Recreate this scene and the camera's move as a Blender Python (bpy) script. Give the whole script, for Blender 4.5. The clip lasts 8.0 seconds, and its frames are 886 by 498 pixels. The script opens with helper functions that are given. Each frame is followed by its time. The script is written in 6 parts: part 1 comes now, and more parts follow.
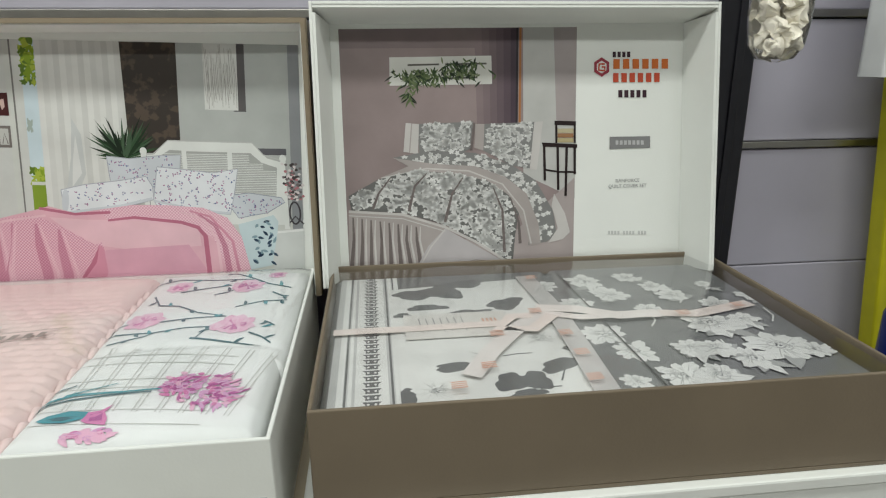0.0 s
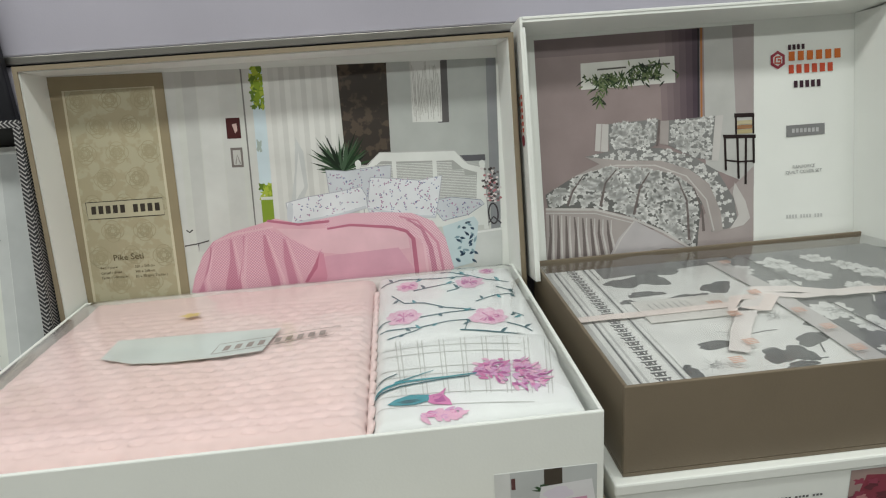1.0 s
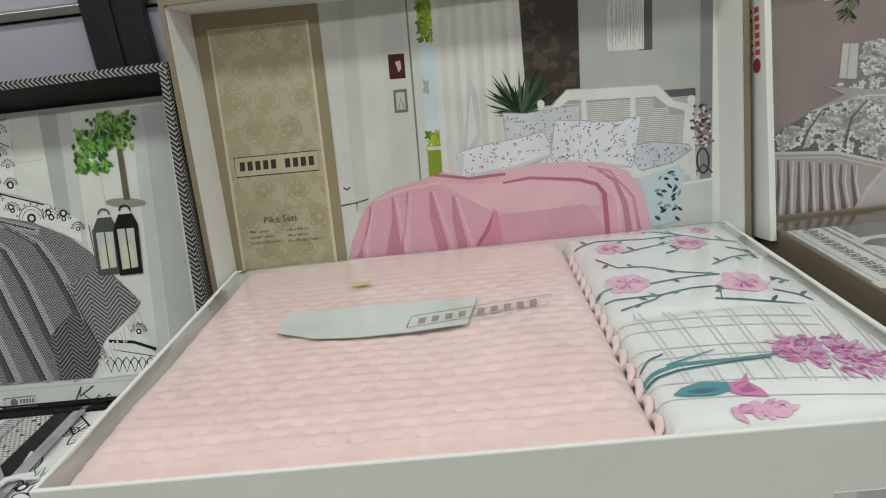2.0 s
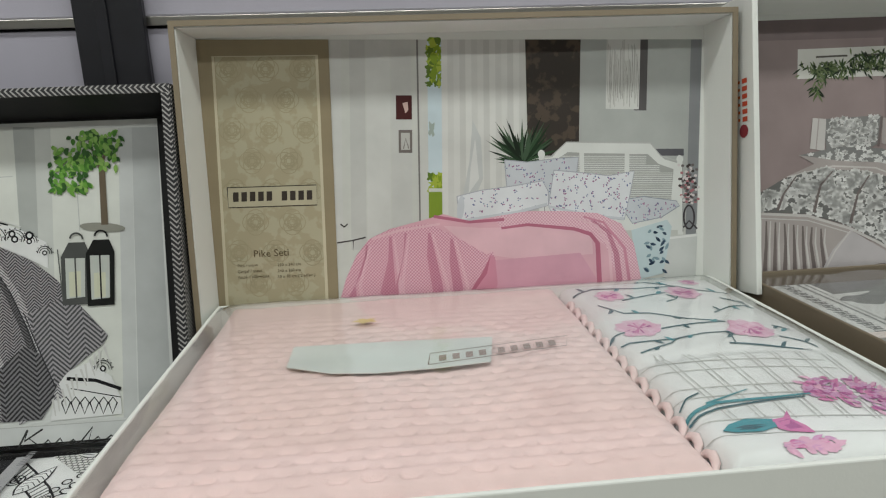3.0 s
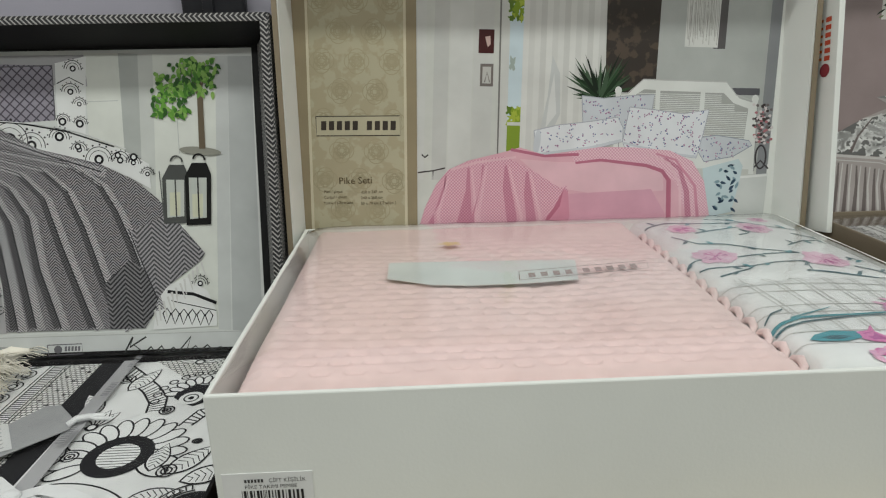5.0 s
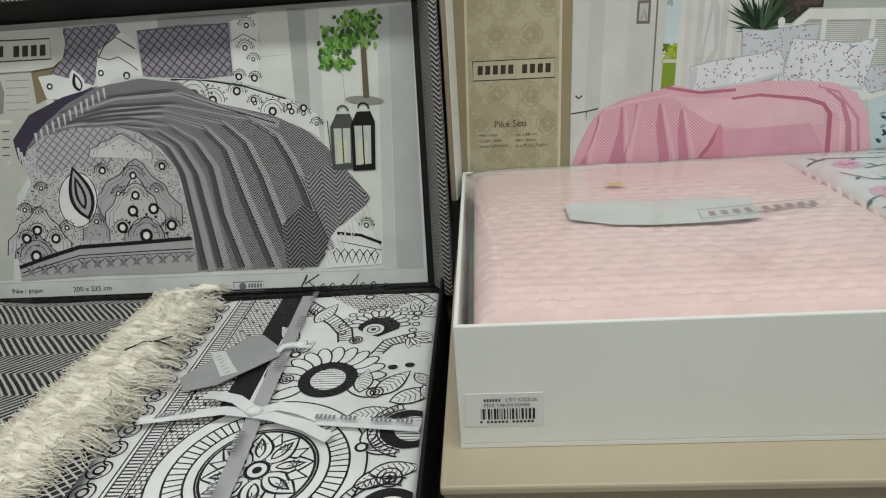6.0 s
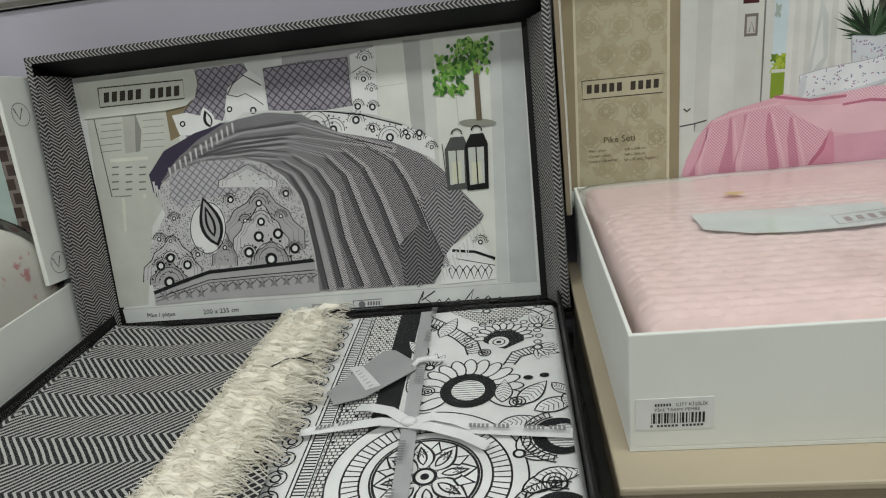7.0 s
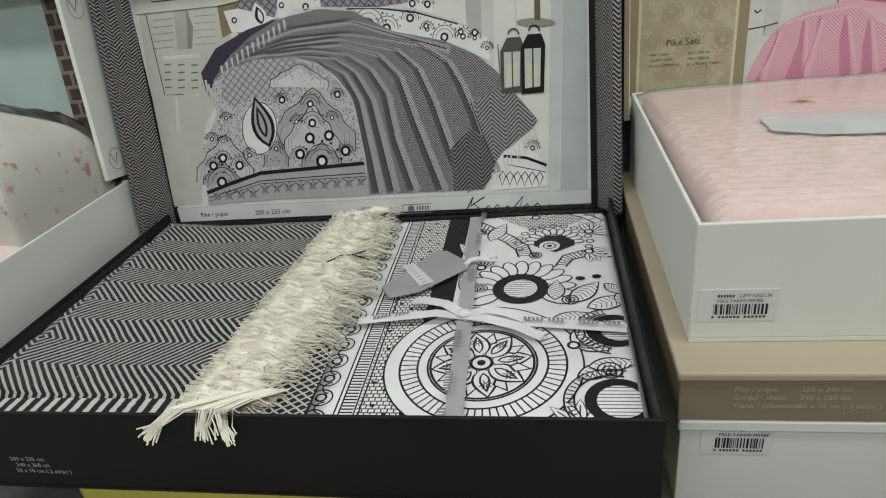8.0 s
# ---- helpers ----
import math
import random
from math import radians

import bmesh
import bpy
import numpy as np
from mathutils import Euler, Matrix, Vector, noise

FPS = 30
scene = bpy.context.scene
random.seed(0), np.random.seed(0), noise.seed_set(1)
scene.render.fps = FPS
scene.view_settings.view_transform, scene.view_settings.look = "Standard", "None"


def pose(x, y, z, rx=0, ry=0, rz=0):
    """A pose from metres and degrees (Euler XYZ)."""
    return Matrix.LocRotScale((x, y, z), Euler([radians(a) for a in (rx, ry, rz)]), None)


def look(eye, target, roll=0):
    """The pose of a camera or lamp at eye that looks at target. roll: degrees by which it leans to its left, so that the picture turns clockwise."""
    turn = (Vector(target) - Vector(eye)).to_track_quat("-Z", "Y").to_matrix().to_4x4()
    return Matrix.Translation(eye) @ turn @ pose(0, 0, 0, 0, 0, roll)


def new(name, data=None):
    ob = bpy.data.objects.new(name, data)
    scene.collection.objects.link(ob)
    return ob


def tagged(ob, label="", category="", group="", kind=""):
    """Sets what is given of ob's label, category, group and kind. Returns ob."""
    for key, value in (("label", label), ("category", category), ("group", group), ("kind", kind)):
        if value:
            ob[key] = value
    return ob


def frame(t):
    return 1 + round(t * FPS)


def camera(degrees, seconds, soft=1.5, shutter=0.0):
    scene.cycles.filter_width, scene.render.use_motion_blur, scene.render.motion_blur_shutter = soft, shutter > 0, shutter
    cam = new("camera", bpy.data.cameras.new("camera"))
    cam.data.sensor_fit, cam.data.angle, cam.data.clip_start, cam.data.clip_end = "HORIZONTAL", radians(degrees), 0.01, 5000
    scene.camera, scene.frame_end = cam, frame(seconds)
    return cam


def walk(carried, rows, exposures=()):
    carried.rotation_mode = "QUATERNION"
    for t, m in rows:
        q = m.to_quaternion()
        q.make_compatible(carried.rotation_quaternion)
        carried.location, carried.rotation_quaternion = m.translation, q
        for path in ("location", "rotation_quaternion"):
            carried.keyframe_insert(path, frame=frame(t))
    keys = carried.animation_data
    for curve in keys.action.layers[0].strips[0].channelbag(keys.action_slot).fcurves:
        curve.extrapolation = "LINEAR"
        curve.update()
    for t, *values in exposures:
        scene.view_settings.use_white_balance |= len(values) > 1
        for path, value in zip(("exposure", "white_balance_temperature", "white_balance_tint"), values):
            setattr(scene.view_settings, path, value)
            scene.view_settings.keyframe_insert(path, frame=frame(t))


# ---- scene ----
cam = camera(71.2, 8.0, 1.15)
PATH = [
    (0, (0.022, 0.007, 1.339), (0.234, 1.909, 0.756), -0.5),
    (0.1, (-0.002, 0.002, 1.341), (0.3, 1.853, 0.645), 0.3),
    (0.2, (-0.025, -0.009, 1.364), (0.253, 1.867, 0.729), 0.2),
    (0.3, (-0.052, -0.023, 1.347), (0.22, 1.886, 0.816), -0.1),
    (0.4, (-0.077, -0.027, 1.354), (0.205, 1.858, 0.748), 0.1),
    (0.5, (-0.1, -0.032, 1.38), (0.155, 1.843, 0.734), -0.6),
    (1, (-0.199, -0.026, 1.363), (-0.076, 1.881, 0.772), -4.1),
    (1.5, (-0.274, 0.029, 1.352), (-0.377, 1.911, 0.682), -6.4),
    (2, (-0.337, 0.089, 1.317), (-0.438, 1.983, 0.68), -6.8),
    (2.2, (-0.356, 0.107, 1.304), (-0.361, 2.016, 0.705), -6.6),
    (3.3, (-0.448, 0.078, 1.299), (-0.27, 2.018, 0.846), -1.8),
    (3.5, (-0.46, 0.067, 1.291), (-0.329, 2.01, 0.835), -2.0),
    (4, (-0.462, 0.059, 1.291), (-0.403, 1.99, 0.774), -2.2),
    (4.2, (-0.464, 0.058, 1.275), (-0.383, 1.989, 0.762), -1.6),
    (5.3, (-0.504, 0.057, 1.284), (-0.44, 1.945, 0.626), -0.7),
    (5.5, (-0.524, 0.051, 1.285), (-0.515, 1.925, 0.587), -1.2),
    (6, (-0.589, 0.027, 1.302), (-0.73, 1.863, 0.52), -4.3),
    (6.5, (-0.644, 0.016, 1.309), (-0.816, 1.83, 0.484), -6.3),
    (7, (-0.682, -0.006, 1.324), (-0.939, 1.839, 0.596), -7.6),
    (7.5, (-0.71, -0.025, 1.316), (-1.029, 1.791, 0.542), -7.0),
    (7.8, (-0.713, -0.028, 1.305), (-1.051, 1.753, 0.459), -7.2),
    (8, (-0.715, -0.027, 1.298), (-1.065, 1.715, 0.38), -7.4),
]
walk(cam, [(t, look(eye, target, roll)) for t, eye, target, roll in PATH],
     [(0.0, 0.22), (1.0, 0.18), (1.5, 0.24), (2.0, 0.0), (3.5, 0.0), (8.0, 0.0)])

# ---- light ----
world = bpy.data.worlds.new("world")
world.use_nodes = True
world.node_tree.nodes["Background"].inputs[0].default_value = (0.75, 0.8, 0.85, 1)
world.node_tree.nodes["Background"].inputs[1].default_value = 0.15
scene.world = world


def tube_lamp(x, y, z, sx, sy, power):
    data = bpy.data.lights.new("tube_light", "AREA")
    data.shape, data.size, data.size_y, data.energy, data.color = "RECTANGLE", sx, sy, power, (0.97, 1.0, 0.96)
    ob = new("tube_light", data)
    ob.matrix_world = pose(x, y, z)
    return ob


for lx in (-2.0, -0.4, 1.2):
    for ly in (-1.3, 0.0):
        tube_lamp(lx, ly, 2.83, 1.2, 0.22, 11.5)


# ---- materials ----
def mat(name, color, rough=0.6, metal=0.0, vary=0.08, scale=40.0, bump=0.0, bscale=400.0, coat=0.0, spec=0.5):
    m = bpy.data.materials.new(name)
    m.use_nodes = True
    nt = m.node_tree
    b = nt.nodes["Principled BSDF"]
    b.inputs["Roughness"].default_value, b.inputs["Metallic"].default_value = rough, metal
    b.inputs["Specular IOR Level"].default_value = spec
    b.inputs["Coat Weight"].default_value = coat
    b.inputs["Coat Roughness"].default_value = 0.15
    tc = nt.nodes.new("ShaderNodeTexCoord")
    n = nt.nodes.new("ShaderNodeTexNoise")
    n.inputs["Scale"].default_value, n.inputs["Detail"].default_value = scale, 5
    nt.links.new(tc.outputs["Object"], n.inputs["Vector"])
    r = nt.nodes.new("ShaderNodeValToRGB")
    r.color_ramp.elements[0].position, r.color_ramp.elements[1].position = 0.3, 0.7
    r.color_ramp.elements[0].color = (*[c * (1 - vary) for c in color], 1)
    r.color_ramp.elements[1].color = (*[min(1, c * (1 + vary)) for c in color], 1)
    nt.links.new(n.outputs["Fac"], r.inputs["Fac"])
    nt.links.new(r.outputs["Color"], b.inputs["Base Color"])
    if bump:
        n2 = nt.nodes.new("ShaderNodeTexNoise")
        n2.inputs["Scale"].default_value = bscale
        nt.links.new(tc.outputs["Object"], n2.inputs["Vector"])
        bp = nt.nodes.new("ShaderNodeBump")
        bp.inputs["Strength"].default_value, bp.inputs["Distance"].default_value = bump, 0.001
        nt.links.new(n2.outputs["Fac"], bp.inputs["Height"])
        nt.links.new(bp.outputs["Normal"], b.inputs["Normal"])
    return m


white_card = mat("white_card", (0.76, 0.78, 0.74), 0.45, vary=0.03, scale=9, bump=0.1)
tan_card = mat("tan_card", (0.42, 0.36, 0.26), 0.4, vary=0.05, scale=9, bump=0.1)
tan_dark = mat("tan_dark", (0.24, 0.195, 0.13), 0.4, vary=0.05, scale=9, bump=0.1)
brown_card = mat("brown_card", (0.172, 0.136, 0.092), 0.5, vary=0.06, scale=12, bump=0.15)
black_card = mat("black_card", (0.008, 0.0075, 0.008), 0.5, vary=0.15, scale=12, bump=0.1, spec=0.25)
table_top = mat("table_top", (0.10, 0.095, 0.09), 0.5, vary=0.12, scale=8)
wall_paint = mat("wall_paint", (0.44, 0.425, 0.495), 0.5, vary=0.06, scale=5, bump=0.1)
chrome = mat("chrome", (0.42, 0.41, 0.38), 0.28, 1.0, vary=0.05)
black_metal = mat("black_metal", (0.01, 0.01, 0.014), 0.4, vary=0.2)
lime_paint = mat("lime_paint", (0.5, 0.47, 0.01), 0.45, vary=0.1, scale=15)
pink_cotton = mat("pink_cotton", (0.735, 0.585, 0.565), 0.85, vary=0.05, scale=60, bump=0.4, bscale=900)
white_cotton = mat("white_cotton", (0.72, 0.74, 0.73), 0.8, vary=0.04, scale=30, bump=0.2, bscale=900)
grey_cotton = mat("grey_cotton", (0.16, 0.165, 0.165), 0.7, vary=0.06, scale=30, bump=0.2, bscale=900)
cream_yarn = mat("cream_yarn", (0.86, 0.82, 0.71), 0.9, vary=0.06, scale=80)
tile_floor = mat("tile_floor", (0.5, 0.48, 0.45), 0.3, vary=0.06, scale=3)
ceil_white = mat("ceil_white", (0.75, 0.75, 0.73), 0.8, vary=0.03, scale=3)


def pattern(name, kind, c1, c2, scale, rough=0.6, extra=0.0, axes="xy", amp=0.0, period=0.1, cut=0.5, mirror=None):
    """Woven or printed two-colour patterns: floral, dots, chevron, brick, waffle, folds."""
    m = mat(name, c1, rough, vary=0.03)
    nt = m.node_tree
    b = nt.nodes["Principled BSDF"]
    tc = nt.nodes.new("ShaderNodeTexCoord")

    def math_node(op, a, v=None, c=None):
        n = nt.nodes.new("ShaderNodeMath")
        n.operation = op
        for i, q in enumerate((a, v, c)):
            if q is None:
                continue
            if isinstance(q, (int, float)):
                n.inputs[i].default_value = q
            else:
                nt.links.new(q, n.inputs[i])
        return n.outputs[0]

    if kind in ("floral", "folds"):
        n = nt.nodes.new("ShaderNodeTexNoise")
        n.inputs["Scale"].default_value, n.inputs["Detail"].default_value = scale, 3 if kind == "floral" else 2
        mp = nt.nodes.new("ShaderNodeMapping")
        if kind == "folds":
            mp.inputs["Scale"].default_value = (1, 1, 0.12)
        nt.links.new(tc.outputs["Object"], mp.inputs["Vector"])
        nt.links.new(mp.outputs["Vector"], n.inputs["Vector"])
        fac = n.outputs["Fac"]
        lo, hi = (cut - 0.03, cut + 0.03) if kind == "floral" else (0.35, 0.65)
    elif kind == "dots":
        n = nt.nodes.new("ShaderNodeTexVoronoi")
        n.inputs["Scale"].default_value = scale
        nt.links.new(tc.outputs["Object"], n.inputs["Vector"])
        fac, lo, hi = n.outputs["Distance"], cut, cut + 0.06
    elif kind == "brick":
        n = nt.nodes.new("ShaderNodeTexBrick")
        n.inputs["Scale"].default_value = scale
        n.inputs["Color1"].default_value = n.inputs["Color2"].default_value = (0, 0, 0, 1)
        n.inputs["Mortar"].default_value = (1, 1, 1, 1)
        n.inputs["Mortar Size"].default_value, n.inputs["Brick Width"].default_value, n.inputs["Row Height"].default_value = extra, 0.5, 0.42
        mp = nt.nodes.new("ShaderNodeMapping")
        if axes == "xz":
            mp.inputs["Rotation"].default_value = (radians(-90), 0, 0)
        nt.links.new(tc.outputs["Object"], mp.inputs["Vector"])
        nt.links.new(mp.outputs["Vector"], n.inputs["Vector"])
        fac, lo, hi = n.outputs["Color"], 0.3, 0.7
    else:
        sx = nt.nodes.new("ShaderNodeSeparateXYZ")
        nt.links.new(tc.outputs["Object"], sx.inputs[0])
        o = {"x": sx.outputs[0], "y": sx.outputs[1], "z": sx.outputs[2]}
        a, q = o[axes[0]], o[axes[1]]
        if kind == "chevron":
            n = nt.nodes.new("ShaderNodeTexNoise")
            n.inputs["Scale"].default_value = 9
            nt.links.new(tc.outputs["Object"], n.inputs["Vector"])
            if mirror is not None:
                a = math_node("ABSOLUTE", math_node("SUBTRACT", a, mirror))
            wob = math_node("MULTIPLY", n.outputs["Fac"], extra)
            tri = math_node("PINGPONG", math_node("ADD", q, 10.0), period / 2)
            ph = math_node("ADD", math_node("ADD", math_node("MULTIPLY", a, scale), math_node("MULTIPLY", tri, amp * scale)), wob)
            n3 = nt.nodes.new("ShaderNodeTexNoise")
            n3.inputs["Scale"].default_value = 300
            nt.links.new(tc.outputs["Object"], n3.inputs["Vector"])
            tooth = math_node("MULTIPLY_ADD", n3.outputs["Fac"], 0.5, -0.25)
            fac = math_node("ADD", math_node("MULTIPLY_ADD", math_node("SINE", math_node("MULTIPLY", ph, 6.2832)), 0.5, 0.5), tooth)
            lo, hi = cut - 0.1, cut + 0.1
        else:
            if kind == "lattice":
                a, q = math_node("ADD", a, q), math_node("SUBTRACT", a, q)
                l1 = math_node("ABSOLUTE", math_node("SINE", math_node("MULTIPLY", a, scale * 3.1416)))
                l2 = math_node("ABSOLUTE", math_node("SINE", math_node("MULTIPLY", q, scale * 3.1416)))
            s1 = math_node("SINE", math_node("MULTIPLY", a, scale * 6.2832))
            s2 = math_node("SINE", math_node("MULTIPLY", q, scale * 6.2832))
            fac, lo, hi = math_node("MULTIPLY_ADD", math_node("MULTIPLY", s1, s2), 0.5, 0.5), 0.3, 0.7
            if kind == "lattice":
                fac, lo, hi = math_node("MINIMUM", l1, l2), 0.12, 0.45
    r = nt.nodes.new("ShaderNodeValToRGB")
    r.color_ramp.elements[0].position, r.color_ramp.elements[1].position = lo, hi
    r.color_ramp.elements[0].color, r.color_ramp.elements[1].color = (*c1, 1), (*c2, 1)
    nt.links.new(fac, r.inputs["Fac"])
    nt.links.new(r.outputs["Color"], b.inputs["Base Color"])
    return m


def clear_film(name, gloss=0.35, wave=0.15):
    """Thin clear wrapping film: lets the view through, with a fresnel gloss."""
    m = bpy.data.materials.new(name)
    m.use_nodes = True
    nt = m.node_tree
    out = nt.nodes["Material Output"]
    nt.nodes.remove(nt.nodes["Principled BSDF"])
    tr, gl, mx, fr = (nt.nodes.new("ShaderNode" + k) for k in ("BsdfTransparent", "BsdfGlossy", "MixShader", "Fresnel"))
    tr.inputs[0].default_value = (0.97, 0.97, 0.97, 1)
    gl.inputs["Roughness"].default_value = 0.16
    fr.inputs["IOR"].default_value = 1.5
    mu = nt.nodes.new("ShaderNodeMath")
    mu.operation = "MULTIPLY"
    mu.inputs[1].default_value = gloss
    nt.links.new(fr.outputs[0], mu.inputs[0])
    tc, n, bp = (nt.nodes.new("ShaderNode" + k) for k in ("TexCoord", "TexNoise", "Bump"))
    n.inputs["Scale"].default_value = 14
    bp.inputs["Strength"].default_value, bp.inputs["Distance"].default_value = wave, 0.02
    nt.links.new(tc.outputs["Object"], n.inputs["Vector"])
    nt.links.new(n.outputs["Fac"], bp.inputs["Height"])
    nt.links.new(bp.outputs["Normal"], gl.inputs["Normal"])
    nt.links.new(mu.outputs[0], mx.inputs[0])
    nt.links.new(tr.outputs[0], mx.inputs[1])
    nt.links.new(gl.outputs[0], mx.inputs[2])
    nt.links.new(mx.outputs[0], out.inputs[0])
    return m


film_clear = clear_film("film_clear", 1.6)
film_thin = clear_film("film_thin", 0.35)
bag_clear = clear_film("bag_clear", 1.0, 0.8)
throw_weave = pattern("throw_weave", "chevron", (0.008, 0.008, 0.009), (0.46, 0.46, 0.44), 120, 0.85, extra=1.5, amp=1.05, period=0.0745, cut=0.64, mirror=-1.238)
throw_edge = pattern("throw_edge", "chevron", (0.008, 0.008, 0.009), (0.56, 0.55, 0.53), 76, 0.85, extra=0.3, axes="xz", amp=0.9, period=0.034, cut=0.58)
lid_weave = pattern("lid_weave", "chevron", (0.008, 0.008, 0.010), (0.42, 0.41, 0.40), 240, 0.5, extra=7.0, axes="zy", amp=0.8, period=0.020, cut=0.70)
lid_weave_front = pattern("lid_weave_front", "chevron", (0.010, 0.010, 0.012), (0.36, 0.35, 0.34), 190, 0.5, extra=0.9, axes="zx", amp=1.0, period=0.012, cut=0.7)
lid_weave_top = pattern("lid_weave_top", "chevron", (0.010, 0.010, 0.012), (0.36, 0.35, 0.34), 190, 0.5, extra=0.9, axes="xz", amp=1.0, period=0.012, cut=0.7)
hex_print = pattern("hex_print", "brick", (0.76, 0.76, 0.74), (0.02, 0.02, 0.02), 92, 0.6, extra=0.055)


# ---- building helpers ----
def part(name, bm, material, parent=None, label=""):
    me = bpy.data.meshes.new(name)
    bm.to_mesh(me)
    bm.free()
    for m in (material if isinstance(material, (list, tuple)) else [material]):
        me.materials.append(m)
    ob = new(name, me)
    if parent:
        ob.parent = parent
    return tagged(ob, label)


def fix(ob, parent):
    """Hang a part built in world coordinates under its thing."""
    ob.parent = parent
    m = parent.matrix_basis if not parent.parent else parent.parent.matrix_basis @ parent.matrix_parent_inverse @ parent.matrix_basis
    ob.matrix_parent_inverse = m.inverted()
    return ob


def thing(name, m, label, category, group=""):
    ob = new(name)
    ob.matrix_basis = m
    ob.empty_display_size = 0.05
    return tagged(ob, label, category, group)


def box(bm, x0, x1, y0, y1, z0, z1, bevel=0.0):
    r = bmesh.ops.create_cube(bm, size=1, matrix=Matrix.LocRotScale(((x0 + x1) / 2, (y0 + y1) / 2, (z0 + z1) / 2), None, (x1 - x0, y1 - y0, z1 - z0)))
    if bevel:
        es = list({e for v in r["verts"] for e in v.link_edges})
        bmesh.ops.bevel(bm, geom=es, offset=bevel, segments=2, affect="EDGES", profile=0.5)
    return bm


def slab(name, x0, x1, y0, y1, z0, z1, material, label="", category="", kind="", bevel=0.0):
    ob = part(name, box(bmesh.new(), x0, x1, y0, y1, z0, z1, bevel), material)
    return tagged(ob, label, category, "", kind)


def soft(name, x0, x1, y0, y1, z0, z1, material, step=0.006, r=0.012, fn=None):
    """A folded cloth: a slab with rounded upper edges and a relief fn(x, y) on top."""
    nx, ny = max(8, int((x1 - x0) / step)), max(8, int((y1 - y0) / step))
    verts, faces = [], []
    for j in range(ny + 1):
        for i in range(nx + 1):
            x, y = x0 + (x1 - x0) * i / nx, y0 + (y1 - y0) * j / ny
            d = min(x - x0, x1 - x, y - y0, y1 - y)
            k = 1 if d >= r else math.sqrt(max(0, 1 - (1 - d / r) ** 2))
            z = z1 - (1 - k) * r + (fn(x, y) * k if fn else 0)
            verts.append((x, y, z))
    for j in range(ny):
        for i in range(nx):
            a = j * (nx + 1) + i
            faces.append((a, a + 1, a + nx + 2, a + nx + 1))
    edge = [i for i in range(nx + 1)] + [j * (nx + 1) + nx for j in range(1, ny + 1)]
    edge += [ny * (nx + 1) + i for i in range(nx - 1, -1, -1)] + [j * (nx + 1) for j in range(ny - 1, 0, -1)]
    base = len(verts)
    verts += [(verts[e][0], verts[e][1], z0) for e in edge]
    n = len(edge)
    for q in range(n):
        faces.append((edge[q], base + q, base + (q + 1) % n, edge[(q + 1) % n]))
    me = bpy.data.meshes.new(name)
    me.from_pydata(verts, [], faces)
    me.polygons.foreach_set("use_smooth", [True] * len(me.polygons))
    me.materials.append(material)
    return new(name, me)


def tube(bm, pts, rad, sides=5):
    """A round strand along points."""
    rings = []
    for i, p in enumerate(pts):
        d = (Vector(pts[min(i + 1, len(pts) - 1)]) - Vector(pts[max(i - 1, 0)])).normalized()
        a = d.cross(Vector((0, 0, 1)) if abs(d.z) < 0.9 else Vector((1, 0, 0))).normalized()
        b = d.cross(a)
        r = rad[i] if isinstance(rad, (list, tuple)) else rad
        rings.append([bm.verts.new(Vector(p) + r * (math.cos(t) * a + math.sin(t) * b)) for t in [2 * math.pi * k / sides for k in range(sides)]])
    for u, v in zip(rings, rings[1:]):
        for k in range(sides):
            f = bm.faces.new((u[k], u[(k + 1) % sides], v[(k + 1) % sides], v[k]))
            f.smooth = True
    bm.faces.new(rings[0])
    bm.faces.new(rings[-1][::-1])
    return bm


def prism(outline, z, thick, tilt=0.0):
    """A flat card with an outline in plan, a little thick."""
    bm = bmesh.new()
    lo = [bm.verts.new((x, y, z + tilt * (x - outline[0][0]))) for x, y in outline]
    hi = [bm.verts.new((v.co.x, v.co.y, v.co.z + thick)) for v in lo]
    bm.faces.new(hi)
    bm.faces.new(lo[::-1])
    for k in range(len(lo)):
        q = (k + 1) % len(lo)
        bm.faces.new((lo[k], lo[q], hi[q], hi[k]))
    bmesh.ops.recalc_face_normals(bm, faces=bm.faces)
    return bm


INKS = {}


def ink(r, g, b, rough=0.45):
    """A printed colour, kept once for each colour."""
    k = (r, g, b, rough)
    if k not in INKS:
        INKS[k] = mat("ink", (r, g, b), rough, vary=0.07, scale=25, spec=0.25)
    return INKS[k]


def clip(pts, x0, x1, y0, y1):
    for k, lim, s in ((0, x0, 1), (0, x1, -1), (1, y0, 1), (1, y1, -1)):
        out = []
        for a, b in zip(pts, pts[1:] + pts[:1]):
            ina, inb = s * (a[k] - lim) >= 0, s * (b[k] - lim) >= 0
            if ina:
                out.append(a)
            if ina != inb:
                t = (lim - a[k]) / (b[k] - a[k])
                out.append((a[0] + t * (b[0] - a[0]), a[1] + t * (b[1] - a[1])))
        pts = out
        if len(pts) < 3:
            return []
    return pts


